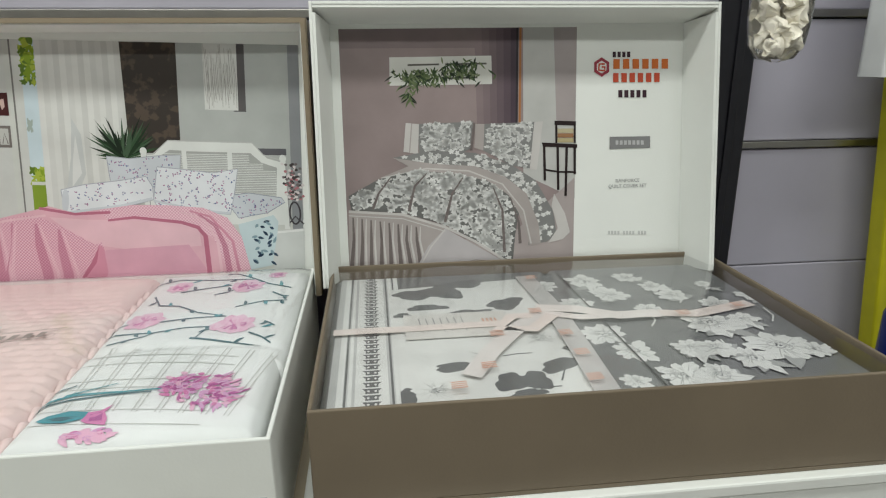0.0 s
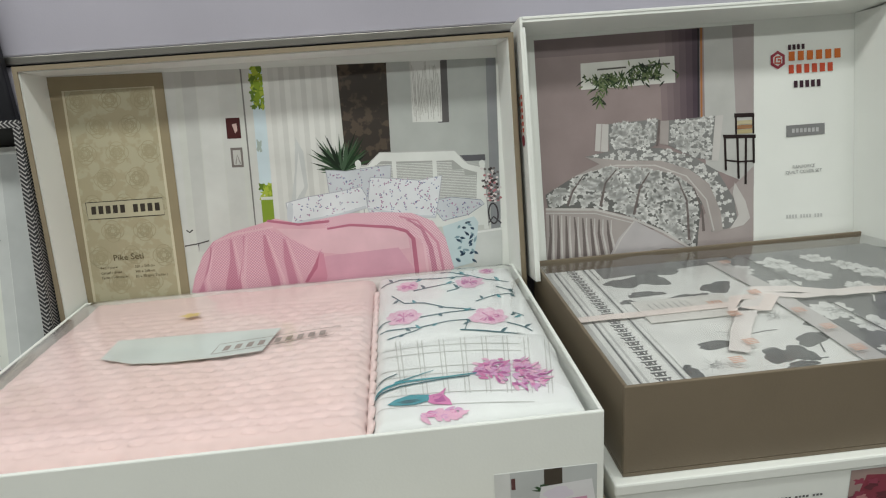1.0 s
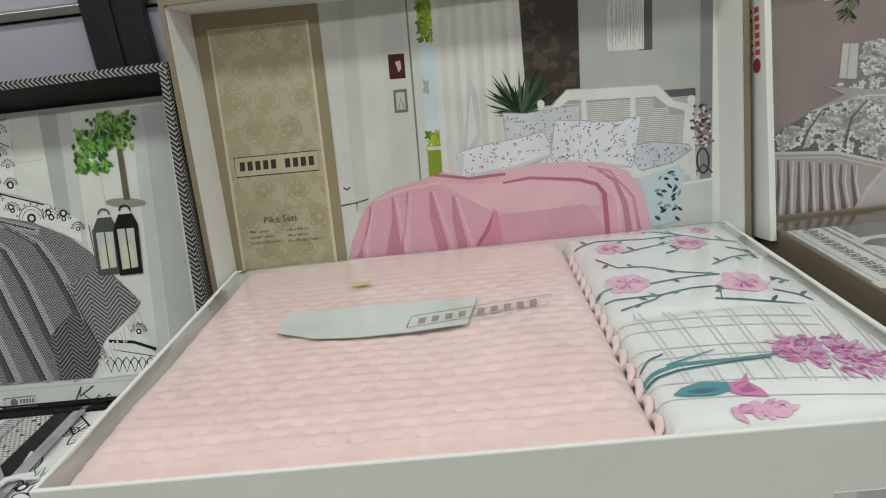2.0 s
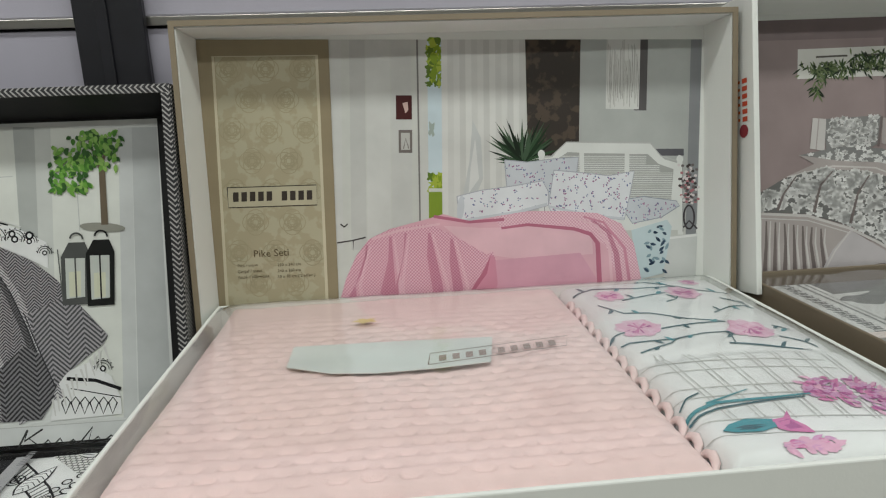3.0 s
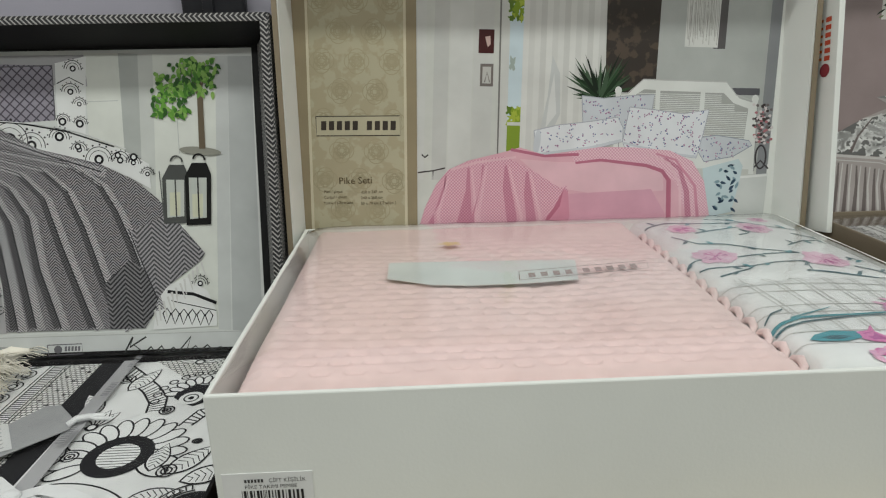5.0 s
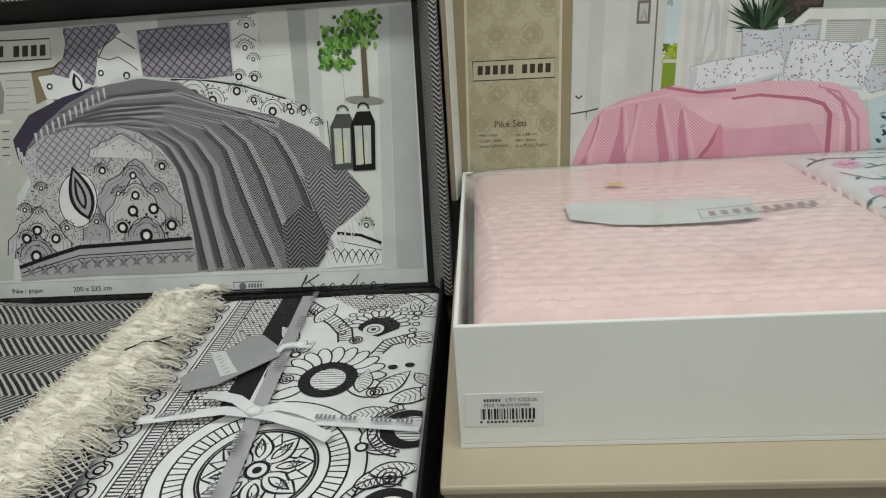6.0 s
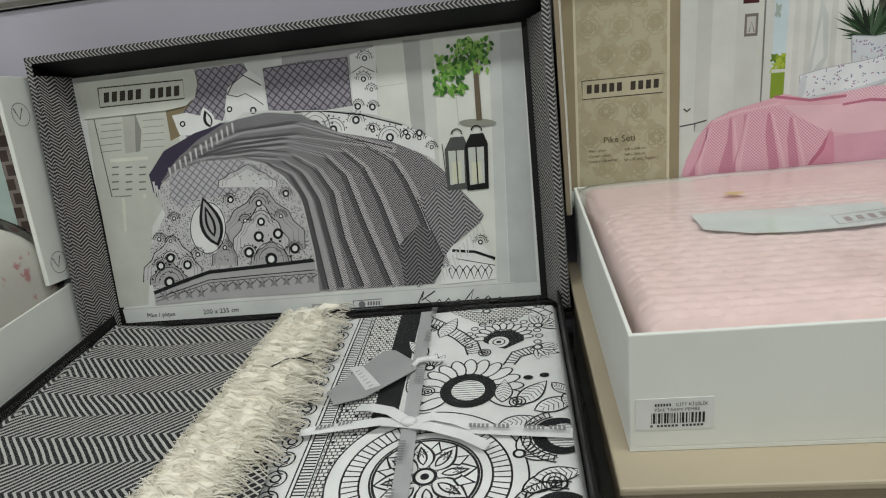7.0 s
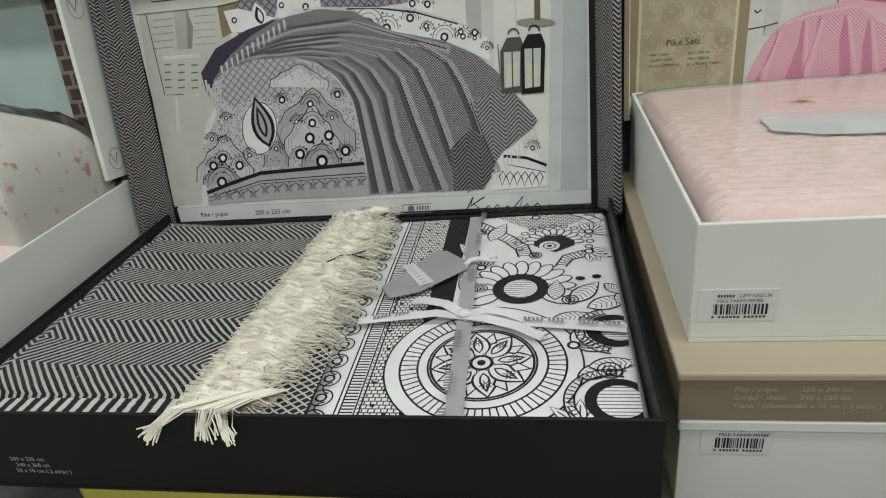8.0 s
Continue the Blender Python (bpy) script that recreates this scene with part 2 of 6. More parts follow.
class Art:
    """A printed picture of flat inked shapes laid one over another. place(x, y, h) gives the spot on the sheet."""

    def __init__(self, place, bounds, lift=0.000004, start=0.0003):
        self.place, self.bounds, self.lift, self.h = place, bounds, lift, start
        self.verts, self.faces, self.slots, self.mats, self.held = [], [], [], [], False

    def slot(self, m):
        if m not in self.mats:
            self.mats.append(m)
        return self.mats.index(m)

    def face(self, pts, m, h):
        q = clip([tuple(p) for p in pts], *self.bounds)
        if len(q) >= 3:
            b = len(self.verts)
            self.verts += [self.place(x, y, h) for x, y in q]
            self.faces.append(tuple(range(b, b + len(q))))
            self.slots.append(self.slot(m))

    def up(self):
        if not self.held:
            self.h += self.lift
        return self.h

    def poly(self, pts, m):
        self.face(pts, m, self.up())

    def rect(self, x0, y0, x1, y1, m):
        self.poly([(x0, y0), (x1, y0), (x1, y1), (x0, y1)], m)

    def ell(self, cx, cy, rx, ry, m, rot=0, n=22):
        c, s = math.cos(rot), math.sin(rot)
        self.poly([(cx + rx * math.cos(t) * c - ry * math.sin(t) * s, cy + rx * math.cos(t) * s + ry * math.sin(t) * c) for t in [2 * math.pi * k / n for k in range(n)]], m)

    def blob(self, cx, cy, rx, ry, m, lobes=5, amp=0.2, rot=0.0, n=40):
        ph = random.random() * 6
        pts = []
        for k in range(n):
            t = 2 * math.pi * k / n
            q = 1 + amp * math.sin(lobes * t + ph) + amp * 0.4 * math.sin((2 * lobes + 1) * t + 2 * ph)
            x, y = rx * q * math.cos(t), ry * q * math.sin(t)
            pts.append((cx + x * math.cos(rot) - y * math.sin(rot), cy + x * math.sin(rot) + y * math.cos(rot)))
        self.poly(pts, m)

    def line(self, pts, w, m, w2=None):
        h, n = self.up(), len(pts)
        w2 = w if w2 is None else w2
        side = []
        for i in range(n):
            a, b = pts[max(0, i - 1)], pts[min(n - 1, i + 1)]
            dx, dy = b[0] - a[0], b[1] - a[1]
            l = math.hypot(dx, dy) or 1
            ww = (w + (w2 - w) * i / max(1, n - 1)) / 2
            side.append(((pts[i][0] - dy / l * ww, pts[i][1] + dx / l * ww), (pts[i][0] + dy / l * ww, pts[i][1] - dx / l * ww)))
        for (a, b), (c, d) in zip(side, side[1:]):
            self.face([a, b, d, c], m, h)

    def arc(self, cx, cy, r, w, m, a0=0, a1=360, ry=None, n=40):
        ry = ry or r
        self.line([(cx + r * math.cos(radians(a0 + (a1 - a0) * k / n)), cy + ry * math.sin(radians(a0 + (a1 - a0) * k / n))) for k in range(n + 1)], w, m)

    def hatch(self, cx, cy, r0, r1, count, w, m, a0=0, a1=360):
        h = self.up()
        for k in range(count):
            t = radians(a0 + (a1 - a0) * (k + 0.5) / count)
            c, s = math.cos(t), math.sin(t)
            self.face([(cx + r0 * c - w * s, cy + r0 * s + w * c), (cx + r0 * c + w * s, cy + r0 * s - w * c), (cx + r1 * c + w * s, cy + r1 * s - w * c), (cx + r1 * c - w * s, cy + r1 * s + w * c)], m, h)

    def leaf(self, x, y, length, width, ang, m, n=8):
        c, s = math.cos(ang), math.sin(ang)
        pts = []
        for k in range(n + 1):
            t = k / n
            pts.append((t * length, width / 2 * math.sin(math.pi * t ** 0.8)))
        pts += [(p[0], -p[1]) for p in pts[-2:0:-1]]
        self.poly([(x + a * c - b * s, y + a * s + b * c) for a, b in pts], m)

    def blocks(self, x, y, w, h, words, m, slant=0.0):
        """Plain bars of a line of lettering; words are counts of letters."""
        unit = w / (sum(words) + 0.8 * (len(words) - 1))
        hh = self.up()
        for k in words:
            for _ in range(k):
                self.face([(x + unit * 0.12, y), (x + unit * 0.78, y + slant * unit), (x + unit * 0.78, y + h + slant * unit), (x + unit * 0.12, y + h)], m, hh)
                x, y = x + unit, y + slant * unit
            x += 0.8 * unit

    def make(self, name, parent=None, label=""):
        me = bpy.data.meshes.new(name)
        me.from_pydata(self.verts, [], self.faces)
        for m in self.mats:
            me.materials.append(m)
        me.polygons.foreach_set("material_index", self.slots)
        ob = new(name, me)
        if parent:
            ob.parent = parent
        return tagged(ob, label)


def lay(c, q):
    """A projective map from a sketch with the corners c (top left, top right, bottom right, bottom left) to the places q on a panel."""
    A, b = [], []
    for (u, v), (x, z) in zip(c, q):
        A += [[u, v, 1, 0, 0, 0, -x * u, -x * v], [0, 0, 0, u, v, 1, -z * u, -z * v]]
        b += [x, z]
    h = np.linalg.solve(np.array(A, float), np.array(b, float))

    def go(u, v):
        d = h[6] * u + h[7] * v + 1
        return float((h[0] * u + h[1] * v + h[2]) / d), float((h[3] * u + h[4] * v + h[5]) / d)
    return go


def words(text, size, m, material, parent=None, name="lettering", align="LEFT"):
    """Flat lettering in the built-in font; it stands in the local xy plane of m."""
    cu = bpy.data.curves.new("lettering", "FONT")
    cu.body, cu.size, cu.align_x, cu.resolution_u = text, size, align, 2
    tmp = bpy.data.objects.new("lettering", cu)
    me = bpy.data.meshes.new_from_object(tmp)
    bpy.data.objects.remove(tmp)
    me.materials.clear()
    me.materials.append(material)
    ob = new(name, me)
    ob.matrix_basis = m
    if parent:
        ob.parent = parent
    return ob

# ---- the shop round the display ----
slab("floor", -4, 4, -4, 1.0, -0.1, 0.0, tile_floor, "pale polished tiled shop floor", "floor", "structure")
slab("ceiling", -4, 4, -4, 1.0, 2.9, 3.0, ceil_white, "plain white shop ceiling", "ceiling", "structure")
slab("wall_south", -4, 4, -4.1, -4, 0, 2.9, ceil_white, "plain white shop wall", "wall", "structure")
slab("wall_west", -4.1, -4, -4, 1.0, 0, 2.9, ceil_white, "plain white shop wall", "wall", "structure")
slab("wall_east", 4, 4.1, -4, 1.0, 0, 2.9, ceil_white, "plain white shop wall", "wall", "structure")
slab("wall_north", -4, 4, 0.836, 1.0, 0, 2.9, black_metal, "lavender grey slatted display wall", "wall", "structure")
north = bpy.data.objects["wall_north"]
for k in range(-4, 9):
    z = 1.222 + 0.172 * k
    p = slab("slat", -4, 4, 0.822, 0.8355, z + (0.006 if k != -1 else -0.005), z + 0.166, wall_paint, bevel=0.002)
    p.parent = north
    if k == -1:
        continue
    p = slab("rail", -4, 4, 0.817, 0.8355, z - 0.004, z + 0.0055, chrome, bevel=0.001)
    p.parent = north
for x0, x1 in ((-0.738, -0.668), (0.471, 0.524)):
    post = thing("wall_post", pose(x0, 0.80, 0), "black metal upright post on the slatted wall", "post", "wall posts")
    fix(slab("post_face", x0, x1, 0.803, 0.8165, 0.0, 2.6, black_metal, bevel=0.003), post)
    fix(slab("slot_strip", x0 + 0.024, x0 + 0.036, 0.800, 0.8029, 0.0, 2.6, black_metal, bevel=0.001), post)

table = thing("display_table", pose(-0.3, 0.55, 0), "white laminate display table under the boxes", "table")
fix(slab("tabletop", -2.2, 1.0, 0.26, 0.815, 0.82, 0.85, table_top, bevel=0.003), table)
for x in (-2.1, -0.6, 0.9):
    for y in (0.32, 0.76):
        fix(slab("leg", x - 0.025, x + 0.025, y - 0.025, y + 0.025, 0, 0.82, black_metal, bevel=0.003), table)

def wedge(x0, x1, x2, y0, y1, z0, z1, axis):
    """A lid wall that thickens from x0..x1 at its front to x0..x2 at the panel; axis: along x or z."""
    bm = bmesh.new()
    if axis == "x":
        q = [(x0, y0), (x1, y0), (x2, y1), (x0, y1)]
        lo, hi = [bm.verts.new((x, y, z0)) for x, y in q], [bm.verts.new((x, y, z1)) for x, y in q]
    else:
        q = [(x0, y0), (x1, y0), (x2, y1), (x0, y1)]
        lo, hi = [bm.verts.new((z0, y, z)) for z, y in q], [bm.verts.new((z1, y, z)) for z, y in q]
    bm.faces.new(lo)
    bm.faces.new(hi)
    for k in range(4):
        bm.faces.new((lo[k], lo[(k + 1) % 4], hi[(k + 1) % 4], hi[k]))
    bmesh.ops.recalc_face_normals(bm, faces=bm.faces)
    return bm


def gift_box(x0, x1, y0, y1, z0, z1, outer, label, lid, lidmats, t=0.0035, back=None):
    """An open box with its lid standing up behind, leaning back. lid: x0, x1, z0, z1, y and z of the panel's turning line, lean, depth, flare of the walls and of the top."""
    ob = thing("gift_box", pose(x0, y0, z0), label, "box", "bedding gift boxes")
    fix(slab("tray_base", x0, x1, y0, y1, z0, z0 + t, outer), ob)
    for a, b, c, d in ((x0, x1, y0, y0 + t), (x0, x1, y1 - t, y1), (x0, x0 + t, y0 + t, y1 - t), (x1 - t, x1, y0 + t, y1 - t)):
        fix(slab("tray_wall", a, b, c, d, z0 + t, back if back and d == y1 and c > y0 + t else z1, outer, bevel=0.0012), ob)
    lx0, lx1, lz0, lz1, ly, pz, lean, deep, flare, crest = lid
    rim, lining, panel, front, top = lidmats
    l = slab("lid", lx0, lx1, ly, ly + t, lz0, lz1, panel)
    l.parent, l.matrix_parent_inverse, l.matrix_basis = ob, ob.matrix_basis.inverted(), pose(0, ly, pz, -lean) @ pose(0, -ly, -pz)
    yf, yb = ly - deep, ly - 0.0002
    for a, b, c, d in ((lx0, lx0 + t, lz0, lz1), (lx1 - t, lx1, lz0, lz1), (lx0 + t, lx1 - t, lz1 - t, lz1)):
        slab("lid_rim", a, b, yf, yb, c, d, rim, bevel=0.0008).parent = l
    part("lid_lining", wedge(lx0 + t, lx0 + t + 0.003, lx0 + flare, yf + 0.001, yb, lz0, lz1 - crest, "x"), lining, l)
    part("lid_lining", wedge(lx1 - t, lx1 - t - 0.003, lx1 - flare, yf + 0.001, yb, lz0, lz1 - crest, "x"), lining, l)
    part("lid_lining", wedge(lz1 - t, lz1 - t - 0.003, lz1 - crest, yf + 0.001, yb, lx0 + t, lx1 - t, "z"), top, l)
    if front:
        edge = 0.0085 if crest > 0.01 else 0.0055
        for a, b, c, d, m in ((lx0, lx0 + edge, lz0, lz1 - edge, front[0]), (lx1 - edge, lx1, lz0, lz1 - edge, front[0]), (lx0, lx1, lz1 - edge, lz1, front[1])):
            slab("rim_band", a, b, yf - 0.0015, yf - 0.0002, c, d, m).parent = l
        slab("rim_band", lx1 + 0.0002, lx1 + 0.0012, yf, yb, lz0, lz1, front[2]).parent = l
    return ob, l


pink_box, pink_lid = gift_box(-0.614, -0.056, 0.385, 0.752, 0.991, 1.093, white_card, "white open gift box with a bedroom picture in its lid", (-0.627, -0.047, 1.064, 1.381, 0.781, 1.244, 6.96, 0.047, 0.012, 0.007), (tan_dark, white_card, white_card, (tan_dark, tan_dark, tan_dark), white_card))
g_box, g_lid = gift_box(-0.033, 0.442, 0.404, 0.733, 1.014, 1.100, brown_card, "brown open gift box with a white picture lid", (-0.041, 0.432, 1.078, 1.395, 0.766, 1.244, 9.57, 0.055, 0.018, 0.012), (white_card, white_card, white_card, None, white_card))
k_box, k_lid = gift_box(-1.257, -0.642, 0.309, 0.718, 0.893, 0.981, black_card, "black open gift box with a woven pattern lid", (-1.2775, -0.632, 0.9575, 1.325, 0.722, 0.958, 11.31, 0.047, 0.024, 0.022), (black_card, lid_weave, black_card, (lid_weave_front, lid_weave_top, lid_weave), black_card), back=0.956)
l_box, l_lid = gift_box(-1.88, -1.286, 0.33, 0.700, 0.962, 1.041, white_card, "white open gift box with pink bedding inside", (-1.88, -1.285, 1.045, 1.306, 0.730, 1.138, 8.3, 0.055, 0.02, 0.012), (white_card, white_card, white_card, None, white_card))


def closed_box(x0, x1, y0, y1, z0, z1, material, label, lip=0.012, body=None):
    ob = thing("closed_box", pose(x0, y0, z0), label, "box", "closed boxes under the display")
    fix(slab("body", x0 + 0.002, x1 - 0.002, y0 + 0.002, y1, z0, z1 - lip, body or material, bevel=0.001), ob)
    fix(slab("lid", x0, x1, y0, y1, z1 - lip + 0.0003, z1, material, bevel=0.002), ob)
    return ob


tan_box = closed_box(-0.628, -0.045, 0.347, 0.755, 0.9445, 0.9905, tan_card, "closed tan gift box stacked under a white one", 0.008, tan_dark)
white_box = closed_box(-0.625, -0.05, 0.349, 0.755, 0.8505, 0.944, white_card, "closed white gift box at the bottom of the stack")
maroon_box = closed_box(-0.043, 0.452, 0.395, 0.762, 0.9305, 1.0135, white_card, "closed white gift box with a maroon bedding picture")
under_box = closed_box(-0.04, 0.445, 0.400, 0.762, 0.8505, 0.930, white_card, "closed white gift box on the table")
lift_box = closed_box(-1.88, -1.288, 0.34, 0.755, 0.8505, 0.9615, white_card, "closed white gift box under the pink bedding")
pack = thing("bedding_pack", pose(-0.95, 0.5, 0.8505), "folded yellow bedding in clear wrap under the black box", "bedding")
fix(soft("cloth", -1.16, -0.66, 0.325, 0.71, 0.8505, 0.8925, ink(0.62, 0.55, 0.12), r=0.02), pack)

# ---- bedroom picture in the white box's lid ----
S = lay(((443, 62), (1303, 62), (1287, 468), (452, 500)), ((-0.6146, 1.3733), (-0.0614, 1.3586), (-0.0702, 1.0904), (-0.6296, 1.0986)))


def on_pink(x, y, h):
    u, v = S(x, y)
    return u, 0.781 - h, v


a = Art(on_pink, (440, 1306, 58, 520), 0.0000015)
wall_l, wall_r = ink(0.54, 0.555, 0.515), ink(0.40, 0.42, 0.40)
a.poly([(443, 62), (1303, 62), (1286, 520), (452, 520)], wall_l)
for x, w, c in ((668, 18, 0.55), (700, 26, 0.49), (728, 40, 0.56), (770, 34, 0.53)):   # the door's panels
    a.rect(x, 62, x + w, 420, ink(c, c * 1.02, c * 0.97))
a.line([(815, 62), (817, 372)], 3, ink(0.17, 0.165, 0.155))
a.rect(818, 62, 832, 372, ink(0.55, 0.56, 0.53))
a.rect(832, 62, 856, 372, ink(0.52, 0.62, 0.66))
for k in range(70):
    x, y = random.uniform(834, 853), random.choice([random.uniform(62, 140), random.uniform(62, 110), random.uniform(290, 318)])
    a.blob(x, y, random.uniform(3, 7), random.uniform(4, 8), ink(*random.choice(((0.20, 0.30, 0.02), (0.34, 0.42, 0.05), (0.10, 0.17, 0.02)))), 4, 0.3, n=14)
a.rect(832, 320, 856, 372, ink(0.20, 0.29, 0.03))
a.rect(832, 316, 856, 322, ink(0.55, 0.57, 0.52))
a.blob(838, 215, 5, 12, ink(0.34, 0.40, 0.36), 4, 0.3)
for k in range(14):   # sheer curtain
    x, w = 856 + 10.2 * k, 10.4
    c = (0.62, 0.56, 0.60, 0.53)[k % 4]
    a.poly([(x, 62), (x + w, 62), (x + w - (k > 9) * 2, 368), (x - 1, 368)], ink(c, c * 1.01, c * 0.96))
a.poly([(908, 200), (922, 230), (925, 300), (912, 330), (890, 330), (902, 270)], ink(0.50, 0.52, 0.51))
a.poly([(912, 230), (918, 300), (900, 325), (904, 280)], ink(0.62, 0.63, 0.61))
a.poly([(1085, 62), (1303, 62), (1292, 380), (1085, 380)], wall_r)
a.poly([(999, 62), (1094, 62), (1089, 262), (1002, 262)], pattern("bark_panel", "floral", (0.022, 0.015, 0.009), (0.062, 0.042, 0.027), 70, cut=0.55))
a.poly([(1185, 62), (1210, 62), (1206, 184), (1185, 184)], ink(0.10, 0.095, 0.095))
a.poly([(1139, 62), (1197, 62), (1193, 182), (1136, 181)], ink(0.60, 0.61, 0.58))
for k in range(26):   # pale relief strips of the wall picture
    x = 1140 + 2.0 * k
    a.line([(x + random.uniform(-1, 1), random.uniform(62, 110)), (x + random.uniform(-3, 3), 130), (x + random.uniform(-1, 1), random.uniform(150, 180))], 0.8, ink(0.28, 0.28, 0.25) if k % 3 else ink(0.40, 0.40, 0.37))
a.poly([(1284, 62), (1303, 62), (1290, 400), (1272, 400)], ink(0.24, 0.25, 0.26))
a.rect(1212, 250, 1270, 262, ink(0.10, 0.10, 0.11))
a.rect(778, 157, 805, 198, ink(0.055, 0.012, 0.012))
a.poly([(789, 170), (798, 168), (799, 182), (794, 188)], ink(0.52, 0.38, 0.34))
a.rect(782, 216, 805, 255, ink(0.16, 0.14, 0.13))
a.rect(786, 221, 801, 250, ink(0.46, 0.46, 0.43))
a.line([(790, 248), (794, 230), (799, 248)], 2, ink(0.2, 0.18, 0.17))
a.line([(682, 376), (688, 381), (694, 376)], 2.5, ink(0.03, 0.025, 0.025))
a.line([(676, 408), (703, 404), (703, 422), (703, 404), (724, 399)], 2.5, ink(0.06, 0.05, 0.05))
for k in range(64):   # the palm's blades
    t = random.uniform(-0.25, math.pi + 0.25)
    a.leaf(993 + random.uniform(-5, 5), 272, random.uniform(40, 92) * (0.66 + 0.34 * max(0, math.sin(t))), 4.5, -t, ink(*random.choice(((0.012, 0.03, 0.012), (0.03, 0.07, 0.03), (0.008, 0.016, 0.008), (0.05, 0.09, 0.05)))))
# headboard
hb, hb2 = ink(0.66, 0.68, 0.65), ink(0.36, 0.37, 0.35)
a.poly([(1022, 266), (1042, 264), (1068, 238), (1212, 240), (1222, 252), (1236, 268), (1256, 274), (1268, 274), (1262, 390), (1024, 390)], hb)
a.poly([(1050, 268), (1070, 255), (1090, 256), (1090, 340), (1050, 340)], hb2)
a.poly([(1098, 257), (1168, 258), (1166, 345), (1098, 345)], hb2)
a.poly([(1176, 259), (1208, 259), (1226, 276), (1252, 285), (1247, 345), (1175, 345)], hb2)
for k in range(26):
    y = 262 + 3.2 * k
    a.line([(1054, y), (1250 if y > 290 else 1205 if y < 275 else 1228, y + 1)], 1.1, hb)
for x in (1094, 1172):
    a.rect(x - 3.5, 252, x + 3.5, 345, hb)
a.line([(1024, 262), (1042, 262), (1068, 238), (1212, 240), (1230, 262), (1262, 272)], 2, ink(0.45, 0.46, 0.44))
for x, y in ((1025, 258), (1263, 268)):
    a.ell(x, y, 6, 7, hb)
    a.rect(x - 4.5, y + 5, x + 4.5, y + 130, hb)
    a.line([(x + 4.5, y + 8), (x + 4.5, y + 125)], 1.5, ink(0.30, 0.31, 0.30))
for k in range(110):
    a.ell(random.gauss(1278, 7), random.uniform(278, 345), 2.8, 2.4, ink(*random.choice(((0.05, 0.04, 0.04), (0.62, 0.58, 0.57), (0.14, 0.12, 0.12), (0.40, 0.16, 0.18)))), n=9)
a.arc(1278, 368, 9, 3, ink(0.05, 0.045, 0.05), ry=20)
a.line([(1268, 386), (1278, 374), (1292, 388)], 3, ink(0.06, 0.055, 0.06))
a.poly([(1236, 402), (1292, 396), (1286, 520), (1232, 520)], ink(0.56, 0.58, 0.56))
a.line([(1234, 405), (1292, 399)], 4, ink(0.70, 0.71, 0.69))
blue = ink(0.50, 0.60, 0.62)
a.poly([(1178, 390), (1240, 372), (1248, 384), (1244, 410), (1232, 465), (1190, 475)], blue)
for k in range(26):
    t = random.random()
    a.leaf(random.uniform(1212, 1242) - 8 * t, 382 + 82 * t, random.uniform(8, 14), 5, random.uniform(0, 6.3), ink(*random.choice(((0.012, 0.03, 0.06), (0.03, 0.06, 0.10), (0.2, 0.3, 0.34)))))
pill, pill_d = ink(0.68, 0.70, 0.72), ink(0.54, 0.57, 0.60)
SPECKS = [ink(*c) for c in ((0.28, 0.12, 0.24), (0.10, 0.12, 0.26), (0.42, 0.24, 0.36), (0.22, 0.26, 0.38))]


def pillow(outline, base, rows, edge):
    """A plump printed cushion with a scatter of tiny flowers kept inside its outline."""
    a.poly(outline, base)
    xs, ys = [p[0] for p in outline], [p[1] for p in outline]
    a.up()
    a.held = True
    for _ in range(rows):
        x, y = random.uniform(min(xs), max(xs)), random.uniform(min(ys), max(ys))
        inside = False
        for (x1, y1), (x2, y2) in zip(outline, outline[1:] + outline[:1]):
            if (y1 > y) != (y2 > y) and x < x1 + (y - y1) * (x2 - x1) / (y2 - y1):
                inside = not inside
        if inside:
            for _ in range(2):
                a.ell(x + random.gauss(0, 1.3), y + random.gauss(0, 1.6), 1.5, 1.1, random.choice(SPECKS), random.uniform(0, 3), 7)
    a.held = False
    a.line(outline + outline[:1], 1.6, edge)


pillow([(1160, 338), (1200, 332), (1256, 340), (1262, 348), (1230, 368), (1180, 378), (1168, 360)], pill_d, 60, ink(0.30, 0.33, 0.37))
pillow([(962, 268), (1000, 272), (1050, 266), (1088, 264), (1084, 300), (1060, 345), (968, 345), (964, 300)], pill_d, 80, ink(0.36, 0.38, 0.42))
pillow([(1046, 286), (1090, 290), (1140, 296), (1184, 288), (1176, 330), (1166, 372), (1110, 366), (1040, 356), (1036, 346)], pill, 150, ink(0.38, 0.40, 0.44))
a.line([(1036, 348), (1110, 364), (1166, 370)], 4, pill_d)
pillow([(880, 330), (920, 320), (980, 312), (1026, 304), (1036, 322), (1036, 346), (980, 362), (900, 377), (884, 374)], pill, 110, ink(0.38, 0.40, 0.44))
a.line([(886, 372), (980, 358), (1034, 344)], 5, pill_d)
a.ell(886, 350, 6, 22, pill_d, 0.1)
